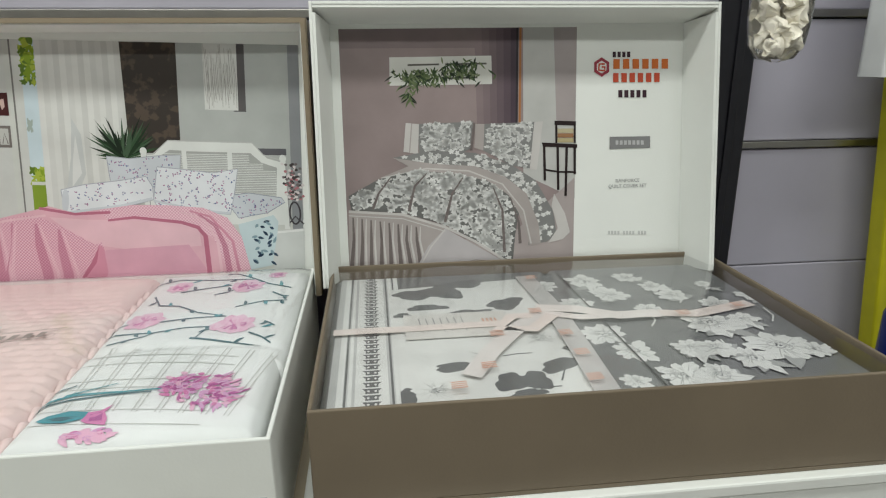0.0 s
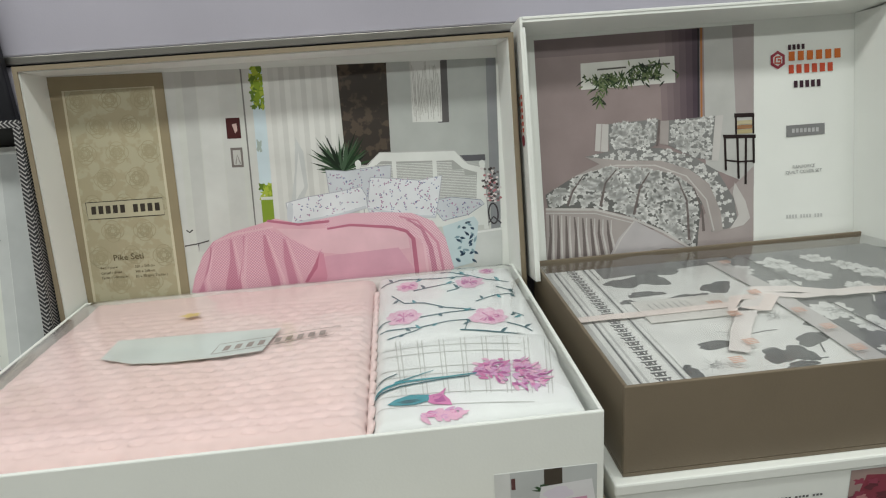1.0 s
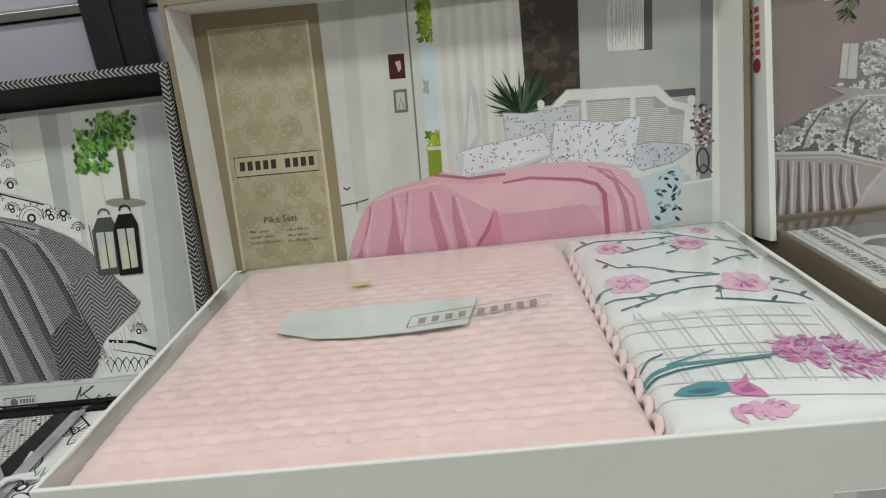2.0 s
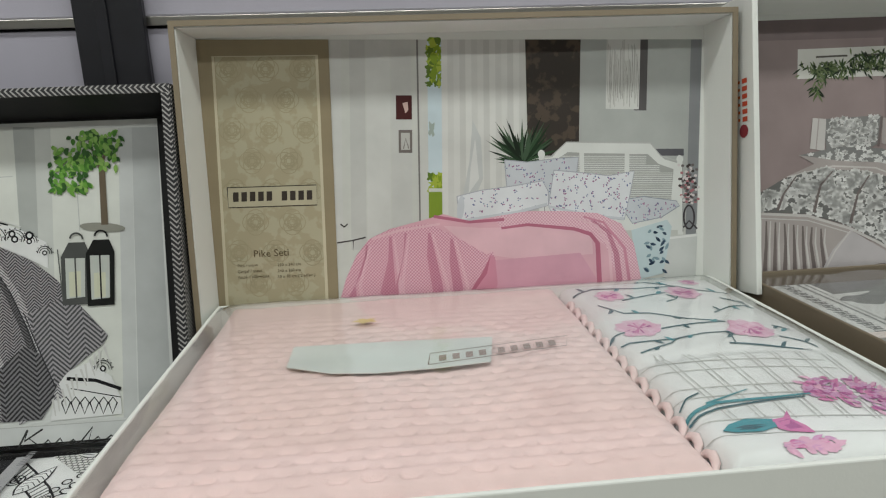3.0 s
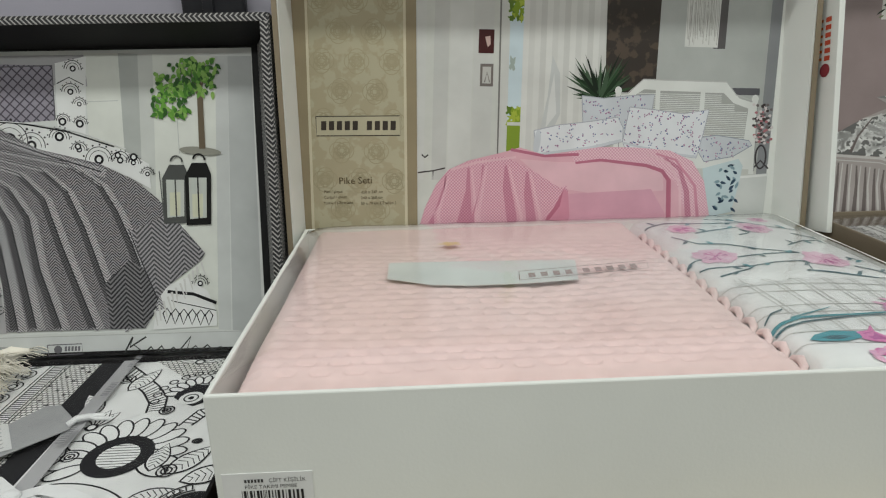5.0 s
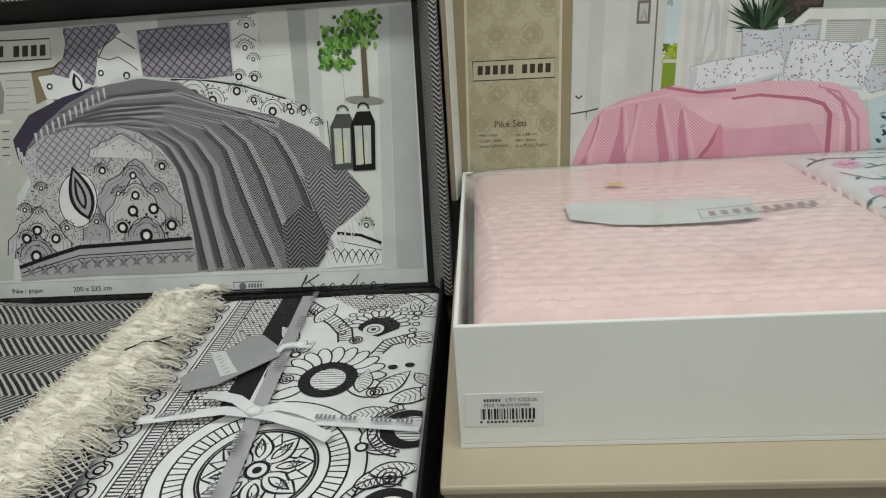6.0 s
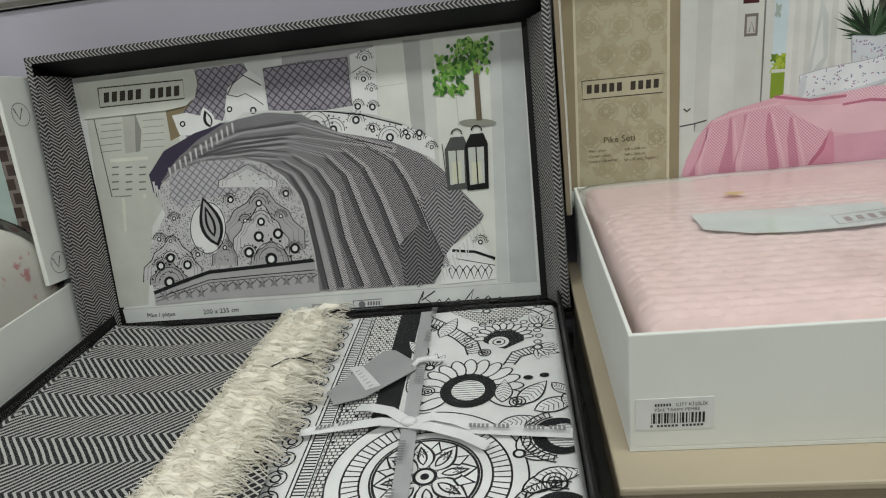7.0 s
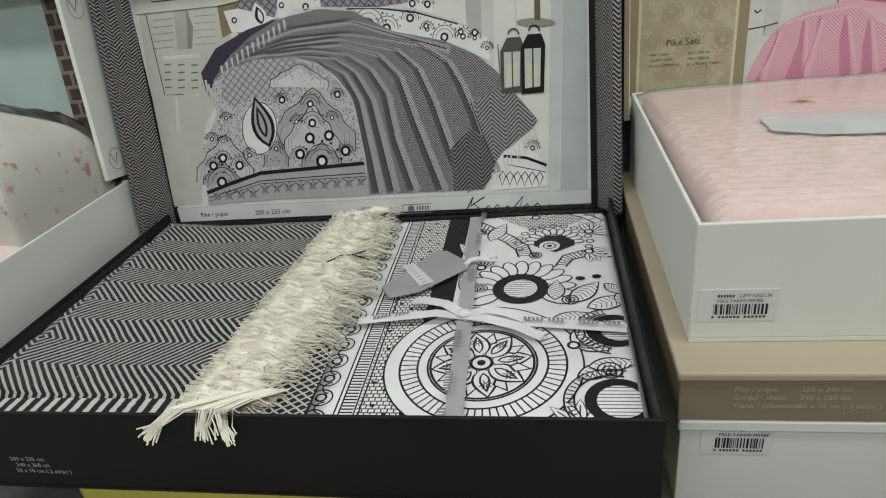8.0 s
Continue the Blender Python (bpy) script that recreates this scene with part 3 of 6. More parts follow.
# the pink cover: a smooth top, a waffle throw with folds
pk, pk2, pk3, pk4 = ink(0.58, 0.25, 0.33), ink(0.44, 0.14, 0.21), ink(0.66, 0.38, 0.44), ink(0.70, 0.45, 0.50)
waffle = pattern("waffle_pink", "waffle", (0.50, 0.20, 0.28), (0.74, 0.48, 0.54), 270, axes="xz")
waffle_d = pattern("waffle_shade", "waffle", (0.40, 0.12, 0.20), (0.58, 0.28, 0.35), 270, axes="xz")
waffle_l = pattern("waffle_light", "waffle", (0.58, 0.28, 0.36), (0.78, 0.55, 0.60), 270, axes="xz")
a.poly([(676, 520), (690, 470), (708, 430), (730, 402), (765, 385), (830, 368), (856, 360), (900, 372), (1000, 356), (1060, 356), (1120, 360), (1160, 378), (1180, 410), (1190, 462), (1200, 520)], pk3)
a.poly([(856, 380), (920, 384), (1090, 382), (1110, 400), (1112, 430), (1000, 440), (930, 430), (880, 400)], pk4)
a.poly([(940, 440), (1090, 428), (1116, 470), (1130, 520), (900, 520), (915, 480)], ink(0.62, 0.33, 0.41))
a.poly([(676, 520), (690, 470), (708, 430), (730, 402), (765, 385), (830, 376), (880, 400), (930, 430), (940, 425), (946, 440), (925, 465), (905, 490), (880, 520)], waffle)
for x0, y0, x1, w in ((724, 412, 690, 16), (764, 398, 752, 22), (790, 392, 768, 10), (830, 392, 846, 8), (868, 402, 880, 8)):   # hanging folds
    a.poly([(x0, y0), (x0 + 4, y0), (x1 + w, 480), (x1 + w + 4, 522), (x1 - w * 0.5, 522), (x0 - 2, y0 + 40)], waffle_d)
    a.line([(x0 + 8, y0 + 2), (x1 + w + 8, 480), (x1 + w + 14, 522)], 3, waffle_l, 8)
a.poly([(936, 430), (944, 436), (948, 480), (935, 520), (882, 520), (905, 490), (925, 462)], pk)
a.poly([(936, 432), (930, 462), (906, 495), (890, 520), (884, 520), (905, 486), (922, 460)], pk2)
a.poly([(940, 366), (1000, 357), (1060, 356), (1120, 360), (1160, 378), (1182, 412), (1192, 462), (1204, 520), (1160, 520), (1150, 462), (1134, 416), (1106, 394), (1080, 386), (1000, 378), (955, 384)], waffle_l)
a.line([(955, 385), (1000, 379), (1080, 387), (1108, 396), (1120, 412), (1124, 520)], 4, pk2, 9)
a.line([(1110, 372), (1138, 392), (1152, 430), (1162, 520)], 4, waffle_d, 12)
a.line([(1096, 366), (1130, 376), (1166, 420), (1180, 520)], 3, pk, 6)
a.line([(1080, 368), (1120, 382), (1140, 420), (1146, 520)], 3, pk4, 5)
a.line([(840, 364), (900, 374), (960, 370)], 5, pk2)
a.line([(735, 402), (780, 388), (850, 377)], 4, pk4)
# the damask strip
a.poly([(443, 62), (665, 62), (678, 520), (453, 520)], ink(0.27, 0.225, 0.14))
a.poly([(474, 92), (643, 90), (656, 520), (492, 520)], pattern("damask", "floral", (0.40, 0.37, 0.25), (0.36, 0.32, 0.205), 75, cut=0.5))
damask = ink(0.335, 0.30, 0.19)
for j in range(8):   # interlaced ogee rings
    for i in range(3 - j % 2):
        x, y = 497 + 62 * i + 2.2 * j + (31 if j % 2 else 0), 112 + 52 * j
        for r in (12, 20):
            for q in range(4):
                a.arc(x + 0.35 * r * math.cos(q * 1.571), y + 0.35 * r * math.sin(q * 1.571), r * 0.75, 1.4, damask, n=14)
for pts in ([(443, 62), (474, 92), (492, 520), (453, 520)], [(643, 90), (665, 62), (678, 520), (656, 520)], [(443, 62), (665, 62), (643, 90), (474, 92)]):
    a.poly(pts, ink(0.27, 0.225, 0.14))
cream = ink(0.54, 0.50, 0.36)
a.line([(490, 520), (471, 91), (645, 89), (658, 520)], 5, cream)
a.poly([(491, 313), (643, 309), (644, 343), (493, 347)], ink(0.43, 0.40, 0.28))
dark = ink(0.04, 0.032, 0.025)
a.line([(492, 313), (642, 309), (643, 343), (494, 347), (492, 313)], 1.6, dark)


a.blocks(500, 321, 138, 16, (5, 4), dark, -0.025)
a.make("picture", pink_lid, "printed photo of a pink bed")
brown_ink = ink(0.12, 0.09, 0.05)


def on_sheet(text, x, y, size, sheet, material, lid, ly, h, align="LEFT"):
    u, v = sheet(x, y)
    return words(text, size, pose(u, ly - h, v, 90, 0, 0), material, lid, align=align)


H = a.h + 0.0004
on_sheet("Pike Seti", 565, 430, 0.0112, S, brown_ink, pink_lid, 0.781, H, "CENTER")
for k, (l, r) in enumerate((("Pike / pique", "220 x 240 cm"), ("Çarşaf / sheet", "240 x 260 cm"), ("Yastık / pillowcase", "50 x 70 cm ( 2 ad/pc )"))):
    on_sheet(l, 508, 448 + 10 * k, 0.0046, S, brown_ink, pink_lid, 0.781, H)
    on_sheet(r, 575, 447 + 10 * k, 0.0046, S, brown_ink, pink_lid, 0.781, H)

# ---- bedroom picture in the white and brown box's lid ----
G = lay(((676, 98), (1068, 97), (1062, 475), (690, 497)), ((-0.0128, 1.377), (0.2767, 1.3787), (0.2723, 1.0963), (-0.0127, 1.0926)))


def on_g(x, y, h):
    u, v = G(x, y)
    return u, 0.766 - h, v


a = Art(on_g, (660, 1240, 90, 499), 0.0000015)
a.poly([(676, 98), (1068, 97), (1061, 500), (690, 500)], ink(0.27, 0.215, 0.21))
a.poly([(676, 98), (978, 97), (975, 130), (678, 130)], ink(0.21, 0.165, 0.165))
for k in range(6):   # the wall darkens towards the door
    a.poly([(900 + 12 * k, 98), (972, 98), (970, 256), (904 + 11 * k, 256)], ink(0.215 - 0.03 * k, 0.165 - 0.024 * k, 0.17 - 0.022 * k))
a.poly([(980, 97), (1068, 97), (1064, 380), (980, 340)], ink(0.46, 0.46, 0.44))
a.poly([(1030, 97), (1068, 97), (1065, 260), (1034, 250)], ink(0.34, 0.30, 0.295))
a.line([(976, 97), (974, 254)], 3.4, ink(0.36, 0.15, 0.05))
a.line([(971, 97), (969, 254)], 3.6, ink(0.03, 0.026, 0.03))
a.poly([(690, 500), (690, 470), (960, 440), (1064, 345), (1061, 500)], ink(0.36, 0.315, 0.305))
a.poly([(760, 145), (928, 143), (929, 190), (760, 192)], ink(0.60, 0.60, 0.56))
for pts in ([(790, 158), (842, 157)], [(852, 157), (920, 156)], [(778, 181), (840, 180)], [(850, 180), (905, 179)]):
    a.line(pts, 3, ink(0.10, 0.095, 0.08))
for cx, cy, sx, sy, n in ((803, 176, 17, 8, 120), (880, 166, 18, 8, 110), (790, 202, 3, 8, 24), (842, 176, 8, 5, 30)):
    for k in range(n):
        a.leaf(random.gauss(cx, sx), cy + random.gauss(0, sy), random.uniform(8, 18), 3, random.uniform(0.3, 2.8), ink(*random.choice(((0.035, 0.065, 0.025), (0.09, 0.13, 0.05), (0.018, 0.03, 0.016), (0.15, 0.19, 0.09)))), 5)
st = ink(0.02, 0.012, 0.012)
a.poly([(1031, 251), (1066, 252), (1066, 259), (1031, 258)], st)
for x in (1034, 1064):
    a.line([(x, 252), (x, 288)], 3.4, st)
for k, c in enumerate(((0.45, 0.40, 0.26), (0.30, 0.16, 0.08), (0.42, 0.36, 0.2))):
    a.rect(1036, 264 + 8 * k, 1062, 271 + 8 * k, ink(*c))
a.poly([(1010, 287), (1068, 290), (1068, 296), (1012, 294)], st)
for x, dx, y in ((1014, 1, 350), (1036, 1, 366), (1051, -2, 376), (1064, 0, 340)):
    a.line([(x, 292), (x + dx, y)], 4, st)
a.line([(1014, 332), (1038, 336), (1066, 336)], 3, st)


def inside(outline, x, y):
    hit = False
    for (x1, y1), (x2, y2) in zip(outline, outline[1:] + outline[:1]):
        if (y1 > y) != (y2 > y) and x < x1 + (y - y1) * (x2 - x1) / (y2 - y1):
            hit = not hit
    return hit


def floral(outline, ground, count, size):
    """Cloth strewn with small pale flowers and sprigs on a grey ground."""
    a.poly(outline, ground)
    xs, ys = [p[0] for p in outline], [p[1] for p in outline]
    a.up()
    a.held = True
    for k in range(count):
        x, y = random.uniform(min(xs), max(xs)), random.uniform(min(ys), max(ys))
        if inside(outline, x, y) and inside(outline, x - size, y) and inside(outline, x + size, y + 0.5 * size):
            c = random.choice((0.62, 0.66, 0.54, 0.60))
            a.blob(x, y, size * random.uniform(0.5, 1.0), size * random.uniform(0.4, 0.75), ink(c, c, c * 0.97), 5, 0.26, n=20)
    a.held = False


cloth_g, cloth_d, cloth_l = ink(0.36, 0.325, 0.31), ink(0.15, 0.125, 0.12), ink(0.52, 0.50, 0.48)
gnd, gnd_d = ink(0.20, 0.20, 0.195), ink(0.135, 0.135, 0.13)
floral([(806, 256), (898, 252), (894, 296), (876, 306), (808, 304)], gnd, 230, 5)
a.poly([(786, 254), (808, 256), (806, 306), (782, 302)], cloth_l)
a.line([(796, 255), (792, 304)], 2, cloth_g)
floral([(916, 256), (998, 253), (992, 330), (960, 325), (914, 300)], gnd, 260, 5)
a.poly([(901, 256), (916, 256), (914, 300), (899, 296)], cloth_g)
a.poly([(998, 253), (1012, 252), (1002, 332), (990, 332)], cloth_l)
a.line([(899, 254), (894, 300)], 4, cloth_d)
floral([(764, 312), (830, 300), (900, 304), (960, 324), (1000, 350), (1028, 400), (1034, 440), (1018, 452), (988, 458), (986, 420), (966, 380), (930, 352), (860, 338), (800, 332)], gnd, 700, 6)
a.poly([(742, 346), (790, 326), (764, 312), (830, 322), (900, 326), (950, 344), (985, 372), (1004, 420), (1008, 455), (990, 459), (972, 405), (940, 366), (880, 340), (820, 336)], cloth_g)
a.line([(745, 346), (820, 330), (890, 334), (945, 356), (980, 400), (992, 455)], 2.4, cloth_l)
floral([(690, 376), (740, 348), (800, 334), (860, 338), (920, 350), (955, 374), (972, 405), (966, 440), (962, 484), (940, 478), (900, 450), (850, 424), (780, 404), (694, 400)], gnd_d, 1300, 7)
for pts in ([(760, 345), (740, 372), (730, 398)], [(820, 338), (800, 360), (790, 402)], [(880, 345), (862, 372), (850, 420)], [(930, 362), (945, 400), (948, 470)], [(958, 378), (972, 420), (974, 455)]):
    a.line(pts, 2, cloth_d, 5)
a.poly([(1030, 372), (1048, 405), (1056, 436), (1044, 448), (1020, 454), (1036, 430), (1026, 392)], cloth_l)
a.poly([(690, 402), (780, 408), (850, 430), (822, 460), (802, 500), (690, 500)], cloth_g)
for k in range(8):
    x = 697 + 15 * k
    a.line([(x, 412 + 2.2 * k), (x + random.uniform(-3, 5), 450), (x - 3 + 1.6 * k, 498)], 2.4, cloth_d, 7)
    a.line([(x + 7, 412 + 2.2 * k), (x + 6, 450), (x + 5 + 1.6 * k, 498)], 1.5, cloth_l, 4)
a.poly([(850, 430), (948, 486), (900, 482), (850, 495), (800, 500), (822, 460)], ink(0.44, 0.415, 0.42))
a.line([(850, 432), (826, 462), (806, 498)], 2.4, cloth_l)
a.line([(690, 402), (780, 407), (850, 428), (900, 452), (956, 488), (964, 482)], 4, cloth_l)
a.line([(690, 409), (780, 414), (850, 435)], 1.6, cloth_l)
red, orange, navy = ink(0.50, 0.075, 0.035), ink(0.58, 0.15, 0.03), ink(0.045, 0.02, 0.03)
a.blocks(1125, 138, 31, 9, (4,), navy)
a.poly([(1108 + 14 * math.cos(t), 163 + 16 * math.sin(t)) for t in [math.pi / 6 + k * math.pi / 3 for k in range(6)]], ink(0.30, 0.04, 0.06))
a.poly([(1108 + 9 * math.cos(t), 163 + 10.5 * math.sin(t)) for t in [math.pi / 6 + k * math.pi / 3 for k in range(6)]], ink(0.66, 0.67, 0.64))
a.line([(1113, 158), (1104, 158), (1103, 168), (1113, 169), (1113, 163), (1108, 163)], 3.4, red)
for x, y, w, h, n, m in ((1125, 150, 94, 16, 6, orange), (1125, 173, 80, 15, 6, red), (1134, 201, 49, 12, 5, navy)):   # brand lettering as plain bars
    a.blocks(x, y, w, h, (n,), m)
a.poly([(1121, 278), (1187, 277), (1187, 296), (1121, 298)], ink(0.21, 0.21, 0.21))
a.blocks(1130, 284, 48, 7, (7,), ink(0.45, 0.45, 0.45))
a.blocks(1118, 434, 64, 6, (4, 4, 3), ink(0.55, 0.56, 0.54))
a.make("picture", g_lid, "printed photo of a grey floral bed")
on_sheet("RANFORCE", 1150, 353, 0.0062, G, ink(0.22, 0.22, 0.22), g_lid, 0.766, a.h + 0.0004, "CENTER")
on_sheet("QUILT COVER SET", 1150, 362, 0.0062, G, ink(0.22, 0.22, 0.22), g_lid, 0.766, a.h + 0.0004, "CENTER")
side = Art(lambda u, v, h: (-0.0412 - h, u, v), (0.70, 0.77, 1.1, 1.5))
for k in range(6):
    side.rect(0.722, 1.262 + 0.008 * k, 0.731, 1.267 + 0.008 * k, red)
    side.rect(0.735, 1.263 + 0.008 * k, 0.739, 1.266 + 0.008 * k, orange)
side.ell(0.729, 1.252, 0.008, 0.007, ink(0.25, 0.04, 0.05))
side.make("side_mark", g_lid)

# ---- bedroom picture in the black box's lid ----
K = lay(((125, 140), (922, 40), (957, 522), (225, 572)), ((-1.255, 1.3012), (-0.6627, 1.3001), (-0.6644, 0.9622), (-1.2447, 0.9637)))


def on_k(x, y, h):
    u, v = K(x, y)
    return u, 0.722 - h, v


a = Art(on_k, (118, 962, 30, 580), 0.0000015)
blk, wht, gry, lgr = ink(0.010, 0.010, 0.012), ink(0.72, 0.73, 0.72), ink(0.15, 0.145, 0.16), ink(0.38, 0.375, 0.385)
a.poly([(125, 140), (922, 40), (957, 522), (225, 572)], ink(0.62, 0.64, 0.62))
a.poly([(150, 190), (300, 175), (330, 300), (270, 400), (262, 540), (212, 545), (170, 330)], ink(0.50, 0.51, 0.46))
a.poly([(290, 180), (345, 178), (330, 235), (302, 250)], ink(0.22, 0.175, 0.10))
a.poly([(660, 76), (870, 60), (885, 500), (700, 480)], ink(0.66, 0.68, 0.63))
a.poly([(712, 72), (742, 70), (760, 330), (735, 300)], ink(0.42, 0.44, 0.42))
a.poly([(742, 70), (765, 68), (780, 330), (760, 330)], ink(0.56, 0.58, 0.55))
a.poly([(864, 60), (884, 58), (900, 500), (880, 500)], ink(0.54, 0.56, 0.55))
a.poly([(884, 58), (922, 54), (950, 500), (902, 500)], ink(0.46, 0.48, 0.475))
a.line([(664, 155), (715, 148)], 1.5, ink(0.5, 0.52, 0.5))
a.line([(806, 160), (812, 225)], 1.2, ink(0.46, 0.48, 0.46))
for k in range(5):   # shutter slats
    a.line([(178, 222 + 12 * k), (215, 218 + 12 * k)], 1.6, ink(0.24, 0.25, 0.23))
    a.line([(252, 214 + 12 * k), (290, 211 + 12 * k)], 1.4, ink(0.28, 0.29, 0.26))
a.line([(166, 212), (198, 349), (232, 347)], 1.8, ink(0.09, 0.09, 0.085))
a.poly([(216, 205), (238, 200), (250, 232), (248, 268), (222, 272), (218, 232)], ink(0.40, 0.40, 0.36))
a.poly([(238, 200), (250, 232), (248, 268), (240, 270)], ink(0.24, 0.24, 0.22))
a.line([(195, 285), (262, 280)], 6, ink(0.62, 0.62, 0.55))
for k in range(4):
    for x in (198, 222, 246):
        a.line([(x, 297 + 13 * k), (x + 12, 296 + 13 * k)], 2.4, ink(0.14, 0.14, 0.13))
for x, y in ((222, 410), (258, 345)):
    a.line([(x - 4, 350), (x, y)], 5, ink(0.60, 0.60, 0.53))
lattice = pattern("lattice", "lattice", (0.045, 0.038, 0.055), (0.27, 0.25, 0.295), 92, axes="xz")
lattice_l = pattern("lattice_light", "lattice", (0.16, 0.155, 0.17), (0.43, 0.42, 0.45), 92, axes="xz")


def motif(x, y, s):
    """A domed ornament of nested arches, a dotted border and an eye."""
    a.arc(x, y, 1.0 * s, 1.3, blk, 180, 360, ry=1.1 * s, n=14)
    a.arc(x, y, 0.72 * s, 0.9, blk, 180, 360, ry=0.8 * s, n=14)
    for q in range(7):
        t = math.pi * (1 + (q + 0.5) / 7)
        a.ell(x + 1.18 * s * math.cos(t), y + 1.28 * s * math.sin(t), 0.08 * s, 0.08 * s, blk, n=7)
    ring(x, y - 0.1 * s, 0.36 * s)


def ring(x, y, r):
    """A dark printed ring with a pale core."""
    a.ell(x, y, r, r * 1.08, blk, n=16)
    a.ell(x, y, r * 0.52, r * 0.58, wht, n=12)


def ogee(x, y, w, h, m):
    """A pointed arch outline, its foot at x, y."""
    side = [(1.0, 0.0), (0.98, 0.30), (0.72, 0.46), (0.62, 0.62), (0.34, 0.74), (0.16, 0.92), (0.0, 1.0)]
    pts = [(x - w * p, y - h * q) for p, q in side] + [(x + w * p, y - h * q) for p, q in side[-2::-1]]
    a.poly(pts, m)
    a.line(pts, 1.6, blk)
    mid = (x, y - 0.35 * h)
    for q in (0.86, 0.74):
        a.line([(mid[0] + (u - mid[0]) * q, mid[1] + (v - mid[1]) * q) for u, v in pts], 0.8, gry)
    for k in range(16):
        a.ell(x + random.uniform(-0.5, 0.5) * w, y - random.uniform(0.12, 0.62) * h, 1.1, 1.1, blk, n=6)


# pillows
a.poly([(498, 100), (660, 80), (668, 130), (500, 140)], lgr)
a.poly([(345, 124), (430, 112), (440, 130), (405, 180), (390, 225), (330, 246), (318, 205), (345, 175)], lattice)
a.poly([(304, 205), (330, 200), (395, 215), (345, 240), (318, 240)], wht)
a.poly([(402, 158), (420, 140), (440, 125), (462, 140), (474, 196), (430, 200), (400, 225), (398, 190)], wht)
a.line([(402, 168), (412, 148), (430, 134), (452, 146), (462, 152)], 2, blk)
a.line([(402, 168), (420, 172), (434, 166), (452, 176), (466, 186)], 1.6, blk)
ring(406, 194, 5)
ring(448, 196, 6)
ring(323, 220, 5)
a.leaf(372, 228, 40, 26, -1.9, wht)
a.leaf(372, 226, 32, 16, -1.9, blk)
a.leaf(372, 222, 22, 8, -1.9, wht)
a.poly([(464, 122), (540, 108), (614, 102), (622, 188), (560, 198), (475, 196)], lattice)
a.line([(466, 122), (614, 102), (622, 186)], 2, ink(0.10, 0.095, 0.11))
a.poly([(618, 98), (664, 82), (668, 205), (626, 200)], wht)
for k, (x, y) in enumerate(((645, 105), (643, 142), (634, 188), (660, 190), (657, 160))):
    motif(x, y, 13 if k < 2 else 10)
ring(633, 189, 6)
ring(659, 190, 6)
a.line([(622, 130), (640, 118), (662, 128)], 1.5, blk)
# the quilt
a.poly([(275, 330), (300, 300), (340, 284), (420, 278), (480, 295), (530, 345), (552, 430), (566, 516), (400, 525), (276, 540), (270, 500), (266, 440), (292, 380)], pattern("quilt_ornament", "dots", (0.05, 0.05, 0.055), (0.50, 0.495, 0.50), 420, cut=0.30))
a.poly([(300, 312), (340, 290), (420, 282), (470, 298), (440, 332), (404, 348), (350, 352), (318, 372), (300, 350)], lattice_l)
for x, y, w, h, m in ((438, 332, 52, 40, ink(0.58, 0.58, 0.58)), (462, 440, 78, 108, lgr), (462, 450, 50, 90, ink(0.52, 0.515, 0.52)), (480, 470, 36, 44, lgr), (306, 500, 52, 84, ink(0.52, 0.515, 0.52)), (300, 505, 34, 44, lgr), (398, 470, 22, 60, lgr)):
    ogee(x, y, w, h, m)
a.blob(368, 404, 32, 46, wht, 9, 0.06)
a.arc(368, 404, 31, 1.6, blk, ry=45)
a.leaf(386, 436, 92, 40, -1.88, blk)
a.leaf(384, 430, 78, 28, -1.88, lgr)
a.leaf(380, 420, 58, 17, -1.88, blk)
a.leaf(378, 414, 42, 8, -1.88, lgr)
for x, y, s in ((458, 362, 17), (462, 395, 20), (480, 462, 30), (440, 450, 14), (522, 444, 14), (300, 502, 26), (332, 470, 15), (286, 472, 14), (302, 460, 14), (350, 452, 12), (398, 440, 12), (434, 392, 11), (497, 384, 11), (506, 345, 11), (406, 355, 11), (308, 388, 10), (282, 425, 11), (302, 428, 9)):
    motif(x, y, s)
for x, y, r in ((458, 419, 9), (492, 414, 9), (441, 447, 9), (522, 440, 9), (285, 471, 8), (302, 457, 8), (332, 469, 8), (506, 343, 6), (408, 354, 6)):
    ring(x, y, r)
a.poly([(273, 522), (370, 486), (470, 474), (556, 464), (567, 518), (400, 528), (276, 541)], lgr)
a.line([(273, 519), (320, 500), (370, 482), (470, 471), (555, 461)], 6.5, blk)
a.line([(277, 528), (370, 496), (470, 486), (558, 478)], 1.8, blk)
a.line([(277, 534), (370, 501), (470, 491), (558, 484)], 1.2, blk)
for k in range(13):   # star border
    x, y = 292 + 21.5 * k, 526 - 2.1 * k - (6 if k > 3 else 0)
    a.poly([(x + (10 if q % 2 else 4) * math.cos(q * 0.785), y + (10 if q % 2 else 4) * math.sin(q * 0.785)) for q in range(8)], ink(0.20, 0.20, 0.205))
    a.line([(x - 10, y - 9), (x - 3, y - 3), (x, y - 12), (x + 4, y - 3), (x + 11, y - 9)], 1.6, blk)
a.poly([(528, 198), (600, 200), (660, 208), (722, 225), (766, 245), (770, 284), (736, 268), (690, 250), (600, 236)], wht)
for x, y, s in ((558, 226, 26), (590, 232, 20), (630, 216, 15), (660, 232, 12), (690, 246, 20), (722, 244, 14), (742, 246, 11), (764, 262, 10)):
    motif(x, y, s)
for x, y, r in ((630, 213, 7), (658, 226, 5), (718, 235, 5), (742, 236, 6)):
    ring(x, y, r)
a.line([(520, 199), (570, 197), (640, 204), (712, 222)], 2.4, blk)
a.line([(440, 200), (520, 197), (600, 196), (660, 203), (730, 224)], 1.2, wht)
